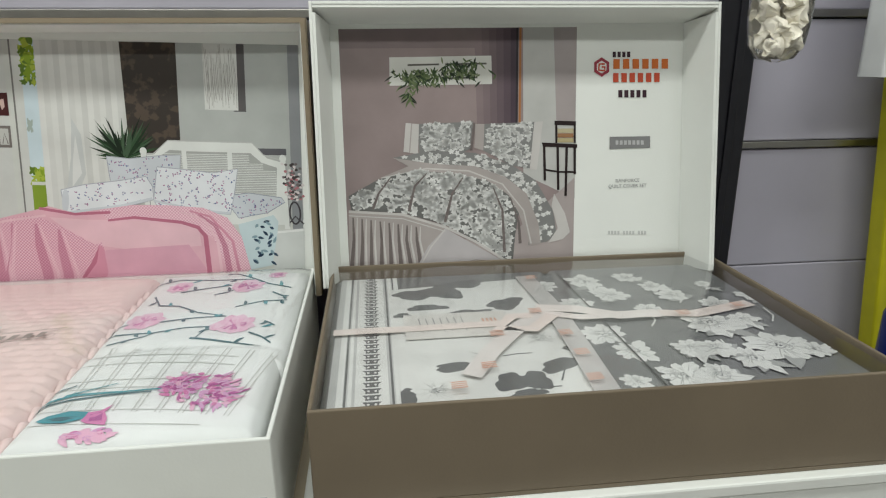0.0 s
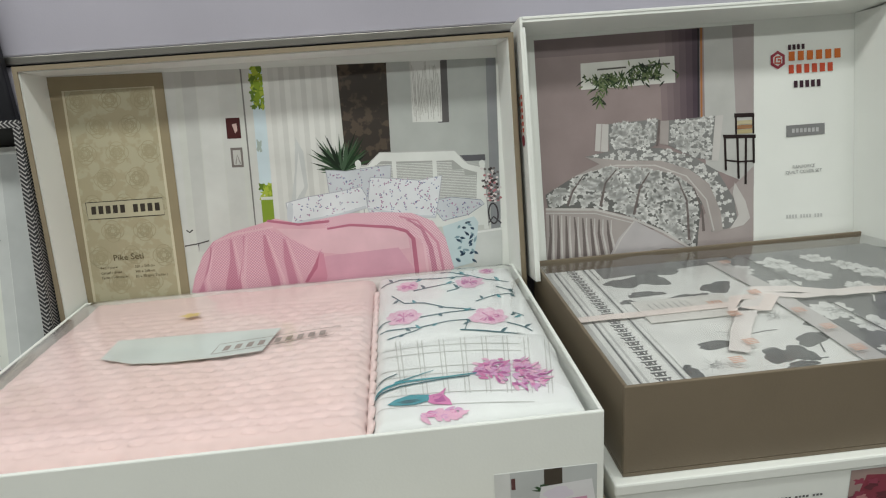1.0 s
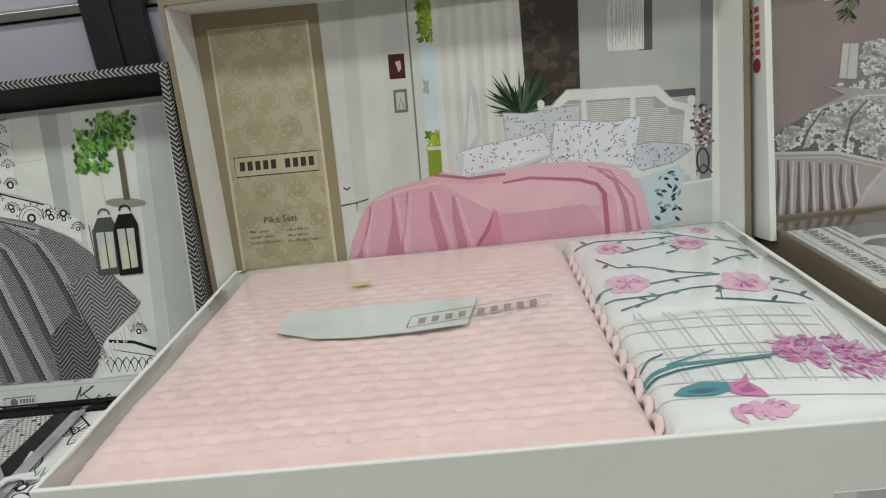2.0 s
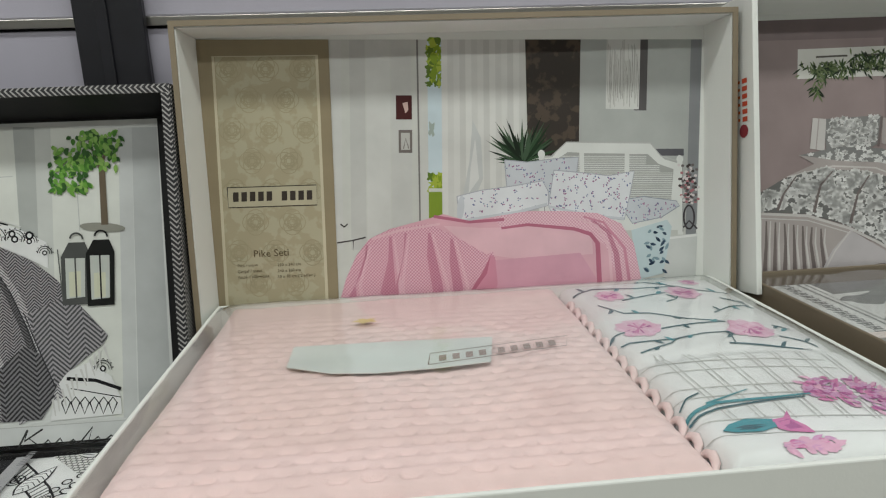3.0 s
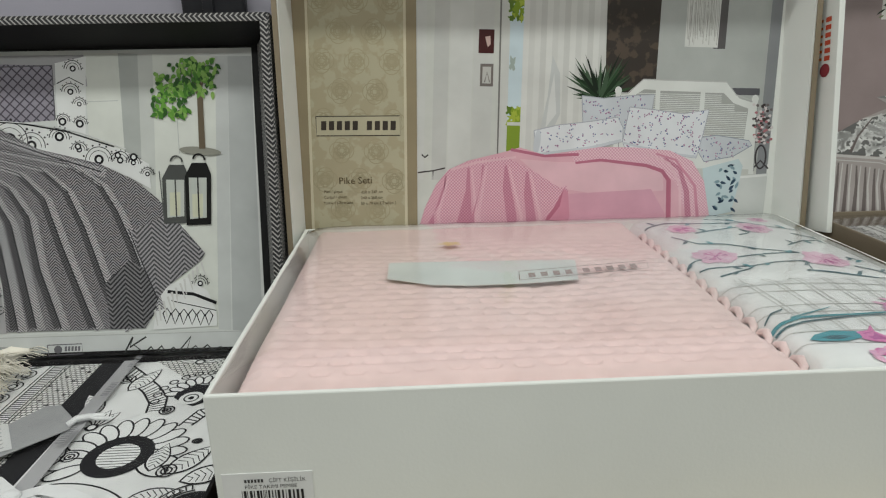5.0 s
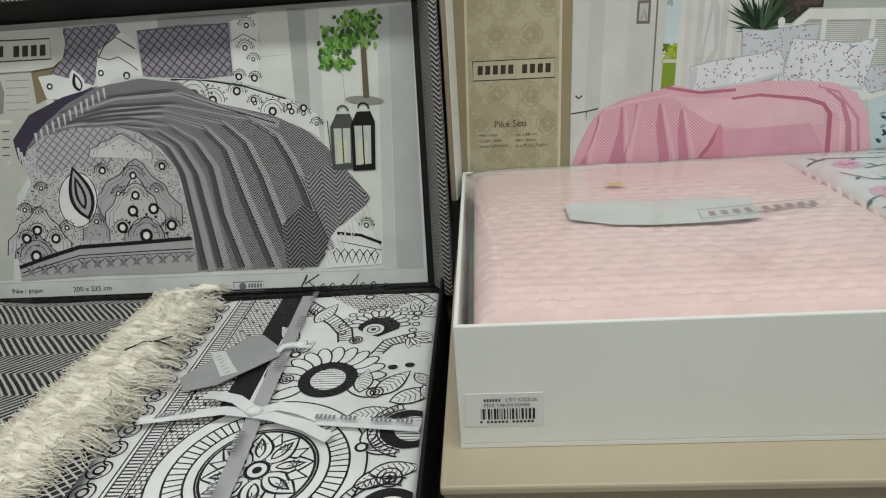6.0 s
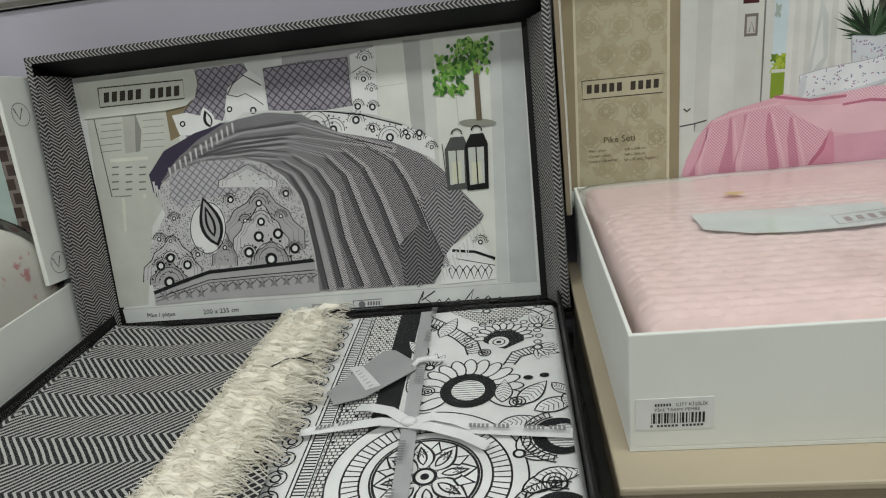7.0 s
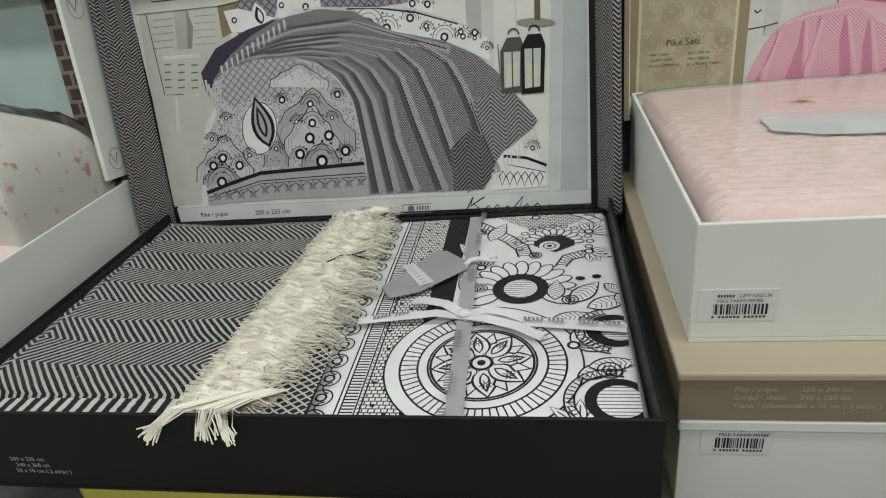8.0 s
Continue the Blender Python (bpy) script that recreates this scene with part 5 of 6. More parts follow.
def picture_sticker(x0, x1, z0, z1, y, parent, kind):
    s = slab("sticker", x0, x1, y - 0.0005, y - 0.0001, z0, z1, ink(0.60, 0.61, 0.60))
    fix(s, parent)
    a = Art(lambda u, v, q: (x0 + (x1 - x0) * u, y - 0.0006 - q, z0 + (z1 - z0) * v), (0, 1, 0, 1), 0.00001, 0.0)
    if kind == "pink":
        a.rect(0.15, 0, 1, 1, ink(0.44, 0.46, 0.46))
        a.rect(0.48, 0.55, 0.66, 1, ink(0.05, 0.04, 0.03))
        for k in range(12):
            a.leaf(0.48, 0.62, 0.13, 0.03, random.uniform(0.2, 3), ink(0.03, 0.07, 0.03))
        a.poly([(0.4, 0.2), (0.45, 0.7), (0.95, 0.75), (1, 0.2)], ink(0.62, 0.62, 0.64))
        a.poly([(0.2, 0), (0.3, 0.42), (0.9, 0.45), (0.95, 0)], ink(0.55, 0.28, 0.40))
        a.blob(0.62, 0.55, 0.14, 0.12, ink(0.6, 0.56, 0.64), 4, 0.1)
        a.rect(0.16, 0.7, 0.2, 0.9, ink(0.1, 0.04, 0.04))
    else:
        a.rect(0, 0, 1, 1, ink(0.16, 0.05, 0.07))
        a.rect(0, 0.55, 1, 1, ink(0.30, 0.22, 0.20))
        a.poly([(0.05, 0.3), (0.15, 0.9), (0.5, 0.85), (0.5, 0.3)], ink(0.22, 0.04, 0.06))
        a.poly([(0.5, 0.4), (0.55, 0.95), (0.95, 0.9), (0.95, 0.4)], ink(0.36, 0.26, 0.25))
        for k in range(50):
            a.blob(random.uniform(0.05, 0.95), random.uniform(0, 0.8), 0.05, 0.05, ink(*random.choice(((0.25, 0.05, 0.08), (0.5, 0.42, 0.4), (0.12, 0.03, 0.04), (0.42, 0.2, 0.2)))), 4, 0.3, n=14)
        a.arc(0.62, 0.15, 0.3, 0.06, ink(0.58, 0.54, 0.54), 20, 170)
    b = a.make("small_picture", s)
    b.matrix_parent_inverse = Matrix()


picture_sticker(-0.145, -0.062, 0.9925, 1.046, 0.385, pink_box, "pink")
picture_sticker(0.166, 0.264, 0.940, 1.000, 0.397, maroon_box, "maroon")
a = Art(lambda u, v, q: (u, 0.3966 - q, v), (-0.1, 0.42, 0.9, 1.01), 0.0000012, 0.0001)
for k in range(4):
    a.blocks(0.098, 0.978 - 0.006 * k, 0.045, 0.0022, (5, 4, 3), ink(0.12, 0.12, 0.12))
a.blocks(0.0, 0.972, 0.052, 0.006, (4, 4), ink(0.1, 0.1, 0.1))
a.ell(0.325, 0.979, 0.006, 0.006, ink(0.02, 0.02, 0.02))
a.blocks(0.275, 0.972, 0.12, 0.004, (5, 6, 4), ink(0.3, 0.3, 0.3))
fix(tagged(a.make("printing"), kind="stuff"), maroon_box)

# ---- grey floral bedding in the brown box ----
def gp(x, y):
    """Plan of the bedding to its place in the tray."""
    return -0.033 + 1.053 * (x + 0.035), 0.404 + 1.056 * (y - 0.432)


fset = thing("bedding_set", pose(0.2, 0.58, 1.018), "folded grey bedding with large white printed flowers", "bedding")
fix(soft("pillow_fold", -0.0275, 0.230, 0.409, 0.728, 1.018, 1.0850, grey_cotton, 0.006, 0.006), fset)
fix(soft("quilt_fold", 0.2305, 0.436, 0.409, 0.728, 1.018, 1.0855, grey_cotton, 0.006, 0.006), fset)
a = Art(lambda x, y, h: (*gp(x, y), (1.0850 if x < 0.215 else 1.0855) + h), (-0.024, 0.405, 0.442, 0.733), 0.0000012, 0.0001)
wf, gl, gd, cf = ink(0.66, 0.67, 0.65, 0.7), ink(0.36, 0.37, 0.36, 0.7), ink(0.13, 0.135, 0.135, 0.7), ink(0.62, 0.36, 0.27, 0.7)
a.rect(-0.024, 0.44, 0.032, 0.75, ink(0.46, 0.47, 0.46, 0.7))
for x, w in ((-0.018, 0.005), (-0.0095, 0.003), (0.027, 0.004), (0.0335, 0.005)):
    a.rect(x, 0.44, x + w, 0.75, wf)
for x in (-0.0125, 0.024):
    a.rect(x, 0.44, x + 0.0018, 0.75, gd)
a.rect(-0.004, 0.44, 0.022, 0.75, wf)
for k in range(32):
    y = 0.446 + 0.0097 * k
    a.rect(0.004, y, 0.014, y + 0.0075, gd)
    for dx in (-1, 1):
        a.leaf(0.009, y + 0.0035, 0.0085, 0.004, 0.5 if dx > 0 else math.pi - 0.5, gd, 5)
        a.ell(0.009 + 0.0028 * dx, y + 0.0038, 0.0011, 0.0016, wf, n=8)


def bloom(x, y, s):
    """A loose open flower of ragged petals with fine veins."""
    t0 = random.uniform(0, 6.3)
    for k in range(9):
        t = t0 + k * 0.7 + random.uniform(-0.15, 0.15)
        l = s * random.uniform(0.75, 1.1)
        a.blob(x + 0.5 * l * math.cos(t), y + 0.5 * l * math.sin(t), 0.52 * l, 0.27 * l, wf, 7, 0.07, t)
    for k in range(26):
        t = random.uniform(0, 6.3)
        r0, r1 = s * random.uniform(0.15, 0.4), s * random.uniform(0.5, 0.85)
        a.line([(x + r0 * math.cos(t), y + r0 * math.sin(t)), (x + r1 * math.cos(t + 0.12), y + r1 * math.sin(t + 0.12))], 0.03 * s, gl, 0.008 * s)
    for k in range(5):
        a.arc(x + random.gauss(0, 0.1 * s), y + random.gauss(0, 0.1 * s), s * random.uniform(0.12, 0.3), 0.03 * s, gl, random.uniform(0, 360), random.uniform(400, 560), n=8)
    for k in range(10):
        a.ell(x + random.gauss(0, 0.1 * s), y + random.gauss(0, 0.1 * s), 0.04 * s, 0.025 * s, gd, n=7)


def spray(x, y, s, dark_leaf):
    t0 = random.uniform(0, 6.3)
    for k in range(5):
        t = t0 + k * 0.75
        a.leaf(x, y, s * random.uniform(0.7, 1.1), s * 0.42, t, gd if dark_leaf else (wf if k % 2 else gl))
        a.line([(x, y), (x + 0.7 * s * math.cos(t), y + 0.7 * s * math.sin(t))], 0.02 * s, gl)


FM = lay(((590, 440), (1175, 405), (1470, 580), (570, 655)), ((-0.019, 0.702), (0.407, 0.715), (0.418, 0.432), (-0.027, 0.429)))
fix(a.make("border_print", None, "grey lace border stripes"), fset)
a = Art(lambda x, y, h: (x, y, 1.0855 + h), (0.036, 0.428, 0.415, 0.722), 0.0000012, 0.0004)


def spot(u, v, rx, ry, m, lobes=4, amp=0.14, turn=0.0):
    x, y = FM(u, v)
    a.blob(x, y, rx, ry, m, lobes, amp, turn)


a.poly([FM(*p) for p in ((672, 448), (900, 427), (1078, 630), (716, 648))], wf)
for u, v, rx, ry, g in ((722, 455, 0.026, 0.015, 0.2), (768, 450, 0.020, 0.024, 0.5), (800, 437, 0.026, 0.012, 0.1), (742, 478, 0.022, 0.008, 0.0), (812, 491, 0.032, 0.014, 0.3), (878, 470, 0.022, 0.014, 0.6), (700, 492, 0.010, 0.006, 0), (810, 578, 0.024, 0.008, 0.1), (902, 603, 0.016, 0.014, 0.4), (940, 600, 0.014, 0.015, 0.1), (985, 572, 0.024, 0.010, 0.4), (930, 622, 0.016, 0.006, 0.2), (965, 455, 0.018, 0.010, 0.3), (720, 632, 0.010, 0.014, 0), (1010, 545, 0.014, 0.010, 0.2)):
    spot(u, v, rx, ry, gd, 3, 0.16, g)
for u, v, s in ((870, 500, 0.030), (770, 620, 0.022), (940, 530, 0.024), (850, 560, 0.02)):
    bloom(*FM(u, v), s)
for u, v, du, dv in ((830, 505, 40, -8), (880, 560, 50, -6), (985, 600, 6, -28), (950, 615, 36, -6), (860, 490, 30, 10)):
    a.line([FM(u, v), FM(u + du * 0.5, v + dv * 0.7), FM(u + du, v + dv)], 0.0016, gd)
a.poly([FM(*p) for p in ((900, 427), (962, 420), (1166, 614), (1078, 630))], ink(0.17, 0.175, 0.175, 0.7))
for u, v, s in ((935, 440, 0.020), (1050, 522, 0.024), (1105, 550, 0.022), (1110, 600, 0.014), (1000, 470, 0.02)):
    bloom(*FM(u, v), s)
for u, v, s in ((1010, 432, 0.030), (1080, 425, 0.020), (1055, 455, 0.030), (1125, 440, 0.022), (1160, 455, 0.024), (1235, 470, 0.026), (1210, 436, 0.014), (1290, 455, 0.020), (1120, 480, 0.022), (1225, 502, 0.040), (1280, 495, 0.022), (1345, 540, 0.042), (1400, 545, 0.022), (1195, 545, 0.024), (1300, 560, 0.026), (1190, 592, 0.034), (1250, 590, 0.028), (1240, 545, 0.024)):
    spray(*FM(u + 16, v + 6), s * 0.95, False)
    bloom(*FM(u, v), s * 0.78)
for u, v in ((1130, 510), (1205, 520), (1260, 560), (1310, 575), (1175, 470), (1330, 500)):
    x, y = FM(u, v)
    a.line([(x, y), (x + 0.010, y + 0.014), (x + 0.012, y + 0.034)], 0.0018, wf)
a.line([FM(962, 420), FM(1166, 614)], 0.0018, ink(0.03, 0.03, 0.03))
fix(a.make("flower_print", None, "white and dark grey printed flowers"), fset)


def ribbon(path, width, material, z, at=lambda x, y: (x, y), label=""):
    """A flat woven ribbon along points (x, y, rise)."""
    bm = bmesh.new()
    prev = None
    path = [(*at(x, y), r) for x, y, r in path]
    for i, p in enumerate(path):
        q0, q1 = path[max(0, i - 1)], path[min(len(path) - 1, i + 1)]
        d = Vector((q1[0] - q0[0], q1[1] - q0[1], 0)).normalized()
        n = Vector((-d.y, d.x, 0)) * width / 2
        c = Vector((p[0], p[1], z + p[2]))
        cur = [bm.verts.new(c + n), bm.verts.new(c - n), bm.verts.new(c - n + Vector((0, 0, 0.0004))), bm.verts.new(c + n + Vector((0, 0, 0.0004)))]
        if prev:
            for k in range(4):
                bm.faces.new((prev[k], prev[(k + 1) % 4], cur[(k + 1) % 4], cur[k]))
        prev = cur
    return part("band", bm, material, None, label)


sheer = clear_film("sheer_ribbon", 0.5, 0.3)
peach = ink(0.74, 0.66, 0.62, 0.35)
tie = thing("gift_ribbon", pose(0.15, 0.62, 1.092), "sheer pale ribbon with coral marks and a bow", "ribbon")
bright = ink(0.76, 0.71, 0.68, 0.3)
for pts, w, m in (([(582, 527, 0.002), (640, 523, 0.0022), (700, 520, 0.0022), (880, 508, 0.0026)], 0.013, peach), ([(930, 482, 0.003), (1000, 486, 0.0045), (1070, 497, 0.005), (1140, 490, 0.0036)], 0.018, bright), ([(935, 490, 0.003), (1010, 500, 0.0045), (1080, 496, 0.005), (1140, 494, 0.0040)], 0.012, bright),
                  ([(905, 425, 0.0012), (960, 480, 0.0022), (1010, 545, 0.0018), (1070, 628, 0.0012)], 0.022, ink(0.50, 0.49, 0.48, 0.4)), ([(1140, 488, 0.002), (1200, 490, 0.0026), (1290, 470, 0.002)], 0.016, peach),
                  ([(940, 490, 0.003), (900, 520, 0.004), (860, 560, 0.004), (830, 600, 0.003)], 0.018, ink(0.66, 0.63, 0.61, 0.35)), ([(930, 495, 0.003), (890, 500, 0.005), (870, 520, 0.004), (930, 520, 0.004), (960, 495, 0.004)], 0.014, peach)):
    fix(ribbon(pts, w, m, 1.0862, FM), tie)
a = Art(lambda x, y, h: (x, y, 1.0922 + h), (-0.03, 0.43, 0.41, 0.73), 0.00001, 0.0)
for x, y in [FM(*p) for p in ((918, 432), (930, 490), (985, 527), (1015, 560), (1040, 602), (868, 530), (860, 585), (812, 620), (1180, 492), (1270, 478))]:
    for k in range(4):
        a.line([(x - 0.007, y - 0.006 + 0.003 * k), (x + 0.006, y - 0.005 + 0.003 * k)], 0.0017, cf)
fix(tagged(a.make("coral_mark"), kind="stuff"), tie)
info = thing("care_card", pose(0.08, 0.59, 1.092), "white card with small printed lines under the film", "card")
fix(slab("paper", 0.046, 0.150, 0.540, 0.598, 1.0874, 1.0879, ink(0.62, 0.61, 0.58)), info)
a = Art(lambda x, y, h: (*gp(x, y + 0.010), 1.0884 + h), (0.04, 0.135, 0.553, 0.602), 0.00001, 0.0)
for k in range(7):
    x = 0.056 + 0.0068 * k
    a.line([(x, 0.562 + 0.002 * (k % 3)), (x - 0.002, 0.595)], 0.0009, ink(0.3, 0.3, 0.3))
for k in range(4):
    a.line([(0.116 + 0.004 * k, 0.571), (0.115 + 0.004 * k, 0.588)], 0.0022, cf)
fix(a.make("printing"), info)

# ---- black and white throw with cream tassels ----
def throw_relief(x, y):
    z = 0.0
    for y0 in (0.445, 0.515, 0.585, 0.655):
        z -= 0.0022 * math.exp(-((y - y0 - 0.03 * (x + 1.1)) / 0.006) ** 2)
    return z + 0.0015 * noise.noise((x * 18, y * 18, 1)) + 0.009 * max(0.0, min(1.0, (-1.17 - x) / 0.08))


throw = thing("throw", pose(-1.1, 0.54, 0.897), "folded black and white chevron throw with cream tassels", "throw")
fix(soft("cloth", -1.2530, -0.945, 0.352, 0.708, 0.897, 0.9645, throw_weave, 0.005, 0.010, throw_relief), throw)
fix(soft("front_fold", -1.2530, -0.960, 0.316, 0.374, 0.897, 0.9580, throw_edge, 0.004, 0.020), throw)


def fringe_edges(y):
    """The woven edge and the ragged end of the fringe across the throw."""
    t = (y - 0.33) / 0.37
    return -1.026 + 0.028 * t, -0.952 + 0.040 * min(1, max(0, (y - 0.36) / 0.12)) - 0.005 * t


for k in range(35):
    y = 0.334 + 0.0107 * k
    root, end = fringe_edges(y)
    bm = bmesh.new()
    for clump in range(3):
        ph, wob = random.uniform(0, 6.3), random.uniform(0.002, 0.006)
        lean, dy = random.gauss(-0.12, 0.22), random.gauss(0, 0.004)
        reach = (end - root) * random.uniform(0.72, 1.12)
        knots, lift = random.uniform(2.3, 3.6), random.uniform(0.002, 0.010)
        core = [(root + reach * u, max(0.316, y + dy + lean * reach * u + wob * math.sin(7 * u + ph)), 0.9660 + 0.6 * lift * abs(math.sin(knots * math.pi * u + ph))) for u in (0.02, 0.2, 0.4, 0.6, 0.8)]
        tube(bm, core, [0.0040, 0.0078, 0.0058, 0.0080, 0.0030], 8)
        for s in range(26):
            oy, oz, q0 = random.gauss(0, 1), random.gauss(0, 1), random.uniform(0, 6.3)
            stop = random.uniform(0.82, 1.1)
            pts = []
            for q in range(12):
                u = q / 11 * stop
                puff = abs(math.sin(knots * math.pi * u + ph))
                w = 0.0016 + 0.0050 * puff + 0.003 * max(0, u - 0.85) * 6
                px = root + reach * u + 0.0015 * math.sin(9 * u + q0)
                py = y + dy + lean * reach * u + wob * math.sin(7 * u + ph) + oy * w
                pts.append((px, max(0.314, py), max(0.9645 if px < -0.948 else 0.9565, 0.9665 + lift * puff + 0.5 * oz * w - 0.005 * max(0, u - 0.6))))
            tube(bm, pts, 0.00042, 3)
    fix(part("tassel", bm, cream_yarn, None, "frayed cream cotton tassel"), throw)
for x0, dx in ((-1.004, -0.040), (-0.984, -0.010), (-0.976, 0.004)):   # tassels that fall over the front edge
    bm = bmesh.new()
    for s in range(26):
        o, z = random.gauss(0, 0.0042), random.uniform(-0.001, 0.003)
        pts = [(x0 + 0.03 + o, 0.350, 0.970 + z), (x0 + 0.012 + o, 0.328, 0.979 + z), (x0 + 0.3 * dx + o, 0.311, 0.9835 + z), (x0 + 0.7 * dx + 0.7 * o, 0.305, 0.974), (x0 + dx + 0.8 * o + random.gauss(0, 0.002), 0.304, 0.963 + random.uniform(-0.010, 0.008))]
        tube(bm, pts, 0.0007, 4)
    fix(part("tassel", bm, cream_yarn, None, "frayed cream cotton tassel"), throw)
bm = bmesh.new()
for k in range(620):   # short frayed threads along the woven edge
    y = random.uniform(0.325, 0.70)
    x = fringe_edges(y)[0] + random.uniform(-0.004, 0.006)
    g = random.uniform(2.4, 3.9)
    tube(bm, [(x, y, 0.965), (x + 0.005 * math.cos(g), y + 0.005 * math.sin(g), 0.9685), (x + 0.010 * math.cos(g), y + 0.010 * math.sin(g), 0.9665)], 0.0004, 3)
fix(tagged(part("fringe", bm, cream_yarn), kind="stuff"), throw)
a = Art(lambda x, y, h: (x, y, 0.9655 + h), (-0.99, -0.912, 0.322, 0.455), 0.00001, 0.0)
a.poly([(-0.99, 0.322), (-0.914, 0.322), (-0.917, 0.40), (-0.935, 0.455), (-0.99, 0.455)], ink(0.02, 0.02, 0.022, 0.8))
a.bounds = (-0.985, -0.917, 0.324, 0.44)
for k in range(30):
    for dx in (-0.05, 0.05):
        y = 0.26 + 0.0085 * k
        a.line([(-0.955 - dx, y), (-0.955 + dx, y + 0.075)], 0.0017, ink(0.52, 0.51, 0.47, 0.8))
fix(a.make("net_weave"), throw)

# ---- black and white ornament bedding ----
orn = thing("bedding_set", pose(-0.79, 0.54, 0.911), "folded white bedding printed with black mandala ornaments", "bedding")
fix(soft("cloth", -0.943, -0.647, 0.316, 0.712, 0.897, 0.9545, ink(0.78, 0.79, 0.78, 0.7), 0.006, 0.008), orn)
a = Art(lambda x, y, h: (x + 0.012 * (0.53 - y) * max(0, min(1, (-0.78 - x) / 0.06)), y, 0.9545 + h), (-0.93, -0.652, 0.322, 0.706), 0.0000012, 0.0001)
ik, iw = ink(0.014, 0.014, 0.016, 0.7), ink(0.78, 0.79, 0.78, 0.7)
LN = 0.0015
a.rect(-0.882, 0.32, -0.845, 0.75, hex_print)
for k in range(44):
    a.rect(-0.879 + 0.031 * ((k * 0.618) % 1), 0.33 + 0.0096 * k, -0.875 + 0.031 * ((k * 0.618) % 1), 0.3335 + 0.0096 * k, ik)
a.rect(-0.845, 0.32, -0.819, 0.75, ik)
a.rect(-0.900, 0.32, -0.882, 0.75, iw)
for x in (-0.901, -0.897, -0.884, -0.880):
    a.rect(x, 0.32, x + LN, 0.75, ik)
for k in range(110):
    a.rect(-0.8955, 0.322 + 0.0039 * k, -0.8845, 0.3237 + 0.0039 * k, ik)
for k in range(17):
    y = 0.335 + 0.025 * k
    a.arc(-0.917, y, 0.010, LN, ik, n=20)
    a.ell(-0.917, y, 0.0055, 0.0055, ik, n=14)
    a.ell(-0.917, y, 0.0035, 0.0035, iw, n=12)
    a.arc(-0.912, y + 0.0125, 0.007, LN, ik, 90, 270, n=12)
# upper right band of tiles and its curved bands
a.poly([(-0.795, 0.75), (-0.795, 0.715), (-0.74, 0.665), (-0.70, 0.672), (-0.66, 0.70), (-0.66, 0.75)], hex_print)


def curved(cx, cy, r, w, a0, a1, count, filled=False):
    a.arc(cx, cy, r, LN, ik, a0, a1)
    a.arc(cx, cy, r + w, LN, ik, a0, a1)
    a.hatch(cx, cy, r + 0.15 * w, r + 0.85 * w, count, 0.0006, ik, a0, a1)


def swing(outer, inner, steps):
    """A pale band between two curves with cross strokes."""
    a.poly(outer + inner[::-1], iw)
    a.line(outer, LN * 1.4, ik)
    a.line(inner, LN * 1.4, ik)
    for k in range(1, steps):
        t = k / steps * (len(outer) - 1)
        i = min(int(t), len(outer) - 2)
        f = t - i
        p, q = ((c[i][0] + f * (c[i + 1][0] - c[i][0]), c[i][1] + f * (c[i + 1][1] - c[i][1])) for c in (outer, inner))
        a.line([p, q], LN, ik)


a.poly([(-0.815, 0.68), (-0.78, 0.645), (-0.757, 0.615), (-0.755, 0.597), (-0.785, 0.578), (-0.815, 0.585)], iw)
swing([(-0.816, 0.706), (-0.790, 0.680), (-0.762, 0.650), (-0.744, 0.625), (-0.737, 0.596)], [(-0.816, 0.686), (-0.796, 0.662), (-0.772, 0.636), (-0.758, 0.615), (-0.754, 0.597)], 22)
swing([(-0.714, 0.572), (-0.704, 0.598), (-0.682, 0.608), (-0.652, 0.607)], [(-0.702, 0.572), (-0.694, 0.588), (-0.678, 0.594), (-0.652, 0.592)], 14)
swing([(-0.705, 0.716), (-0.676, 0.694), (-0.650, 0.660)], [(-0.690, 0.716), (-0.664, 0.698), (-0.646, 0.676)], 5)
a.poly([(-0.815, 0.61), (-0.79, 0.625), (-0.772, 0.612), (-0.768, 0.600), (-0.79, 0.590), (-0.815, 0.594)], iw)


def daisy(x, y, r0, r1, n, a0=0, a1=360):
    for k in range(n):
        t = radians(a0 + (a1 - a0) * (k + 0.5) / n)
        w = (a1 - a0) / 360 * 2 * math.pi * r1 / n * 0.95
        m = (r0 * 0.85 + r1) / 2
        a.ell(x + m * math.cos(t), y + m * math.sin(t), (r1 - r0 * 0.85) / 2, w * 0.5, ik, t)
        a.ell(x + m * math.cos(t), y + m * math.sin(t), (r1 - r0 * 0.85) / 2 - 0.0018, w * 0.5 - 0.0018, iw, t)


def eye(x, y, r, hole, dx=0.0):
    a.ell(x, y, r, r, ik, n=36)
    a.ell(x + dx, y, hole, hole, iw, n=30)
    for k in range(-4, 5):
        yy = y + hole * k / 4.6
        h = math.sqrt(max(0, hole ** 2 - (yy - y) ** 2))
        a.line([(x + dx - h, yy), (x + dx + h, yy)], 0.0009, ik)


daisy(-0.714, 0.632, 0.020, 0.036, 11, -10, 190)
for k in range(13):
    t = radians(-20 + 220 * k / 12)
    a.arc(-0.714 + 0.042 * math.cos(t), 0.632 + 0.042 * math.sin(t), 0.0042, LN, ik, n=12)
a.poly([(-0.737, 0.634), (-0.722, 0.648), (-0.704, 0.648), (-0.690, 0.634), (-0.690, 0.622), (-0.712, 0.606), (-0.724, 0.612), (-0.737, 0.624)], ik)
a.ell(-0.719, 0.622, 0.012, 0.012, iw)
a.arc(-0.719, 0.622, 0.007, LN, ik, n=14)
a.ell(-0.719, 0.622, 0.003, 0.003, ik)
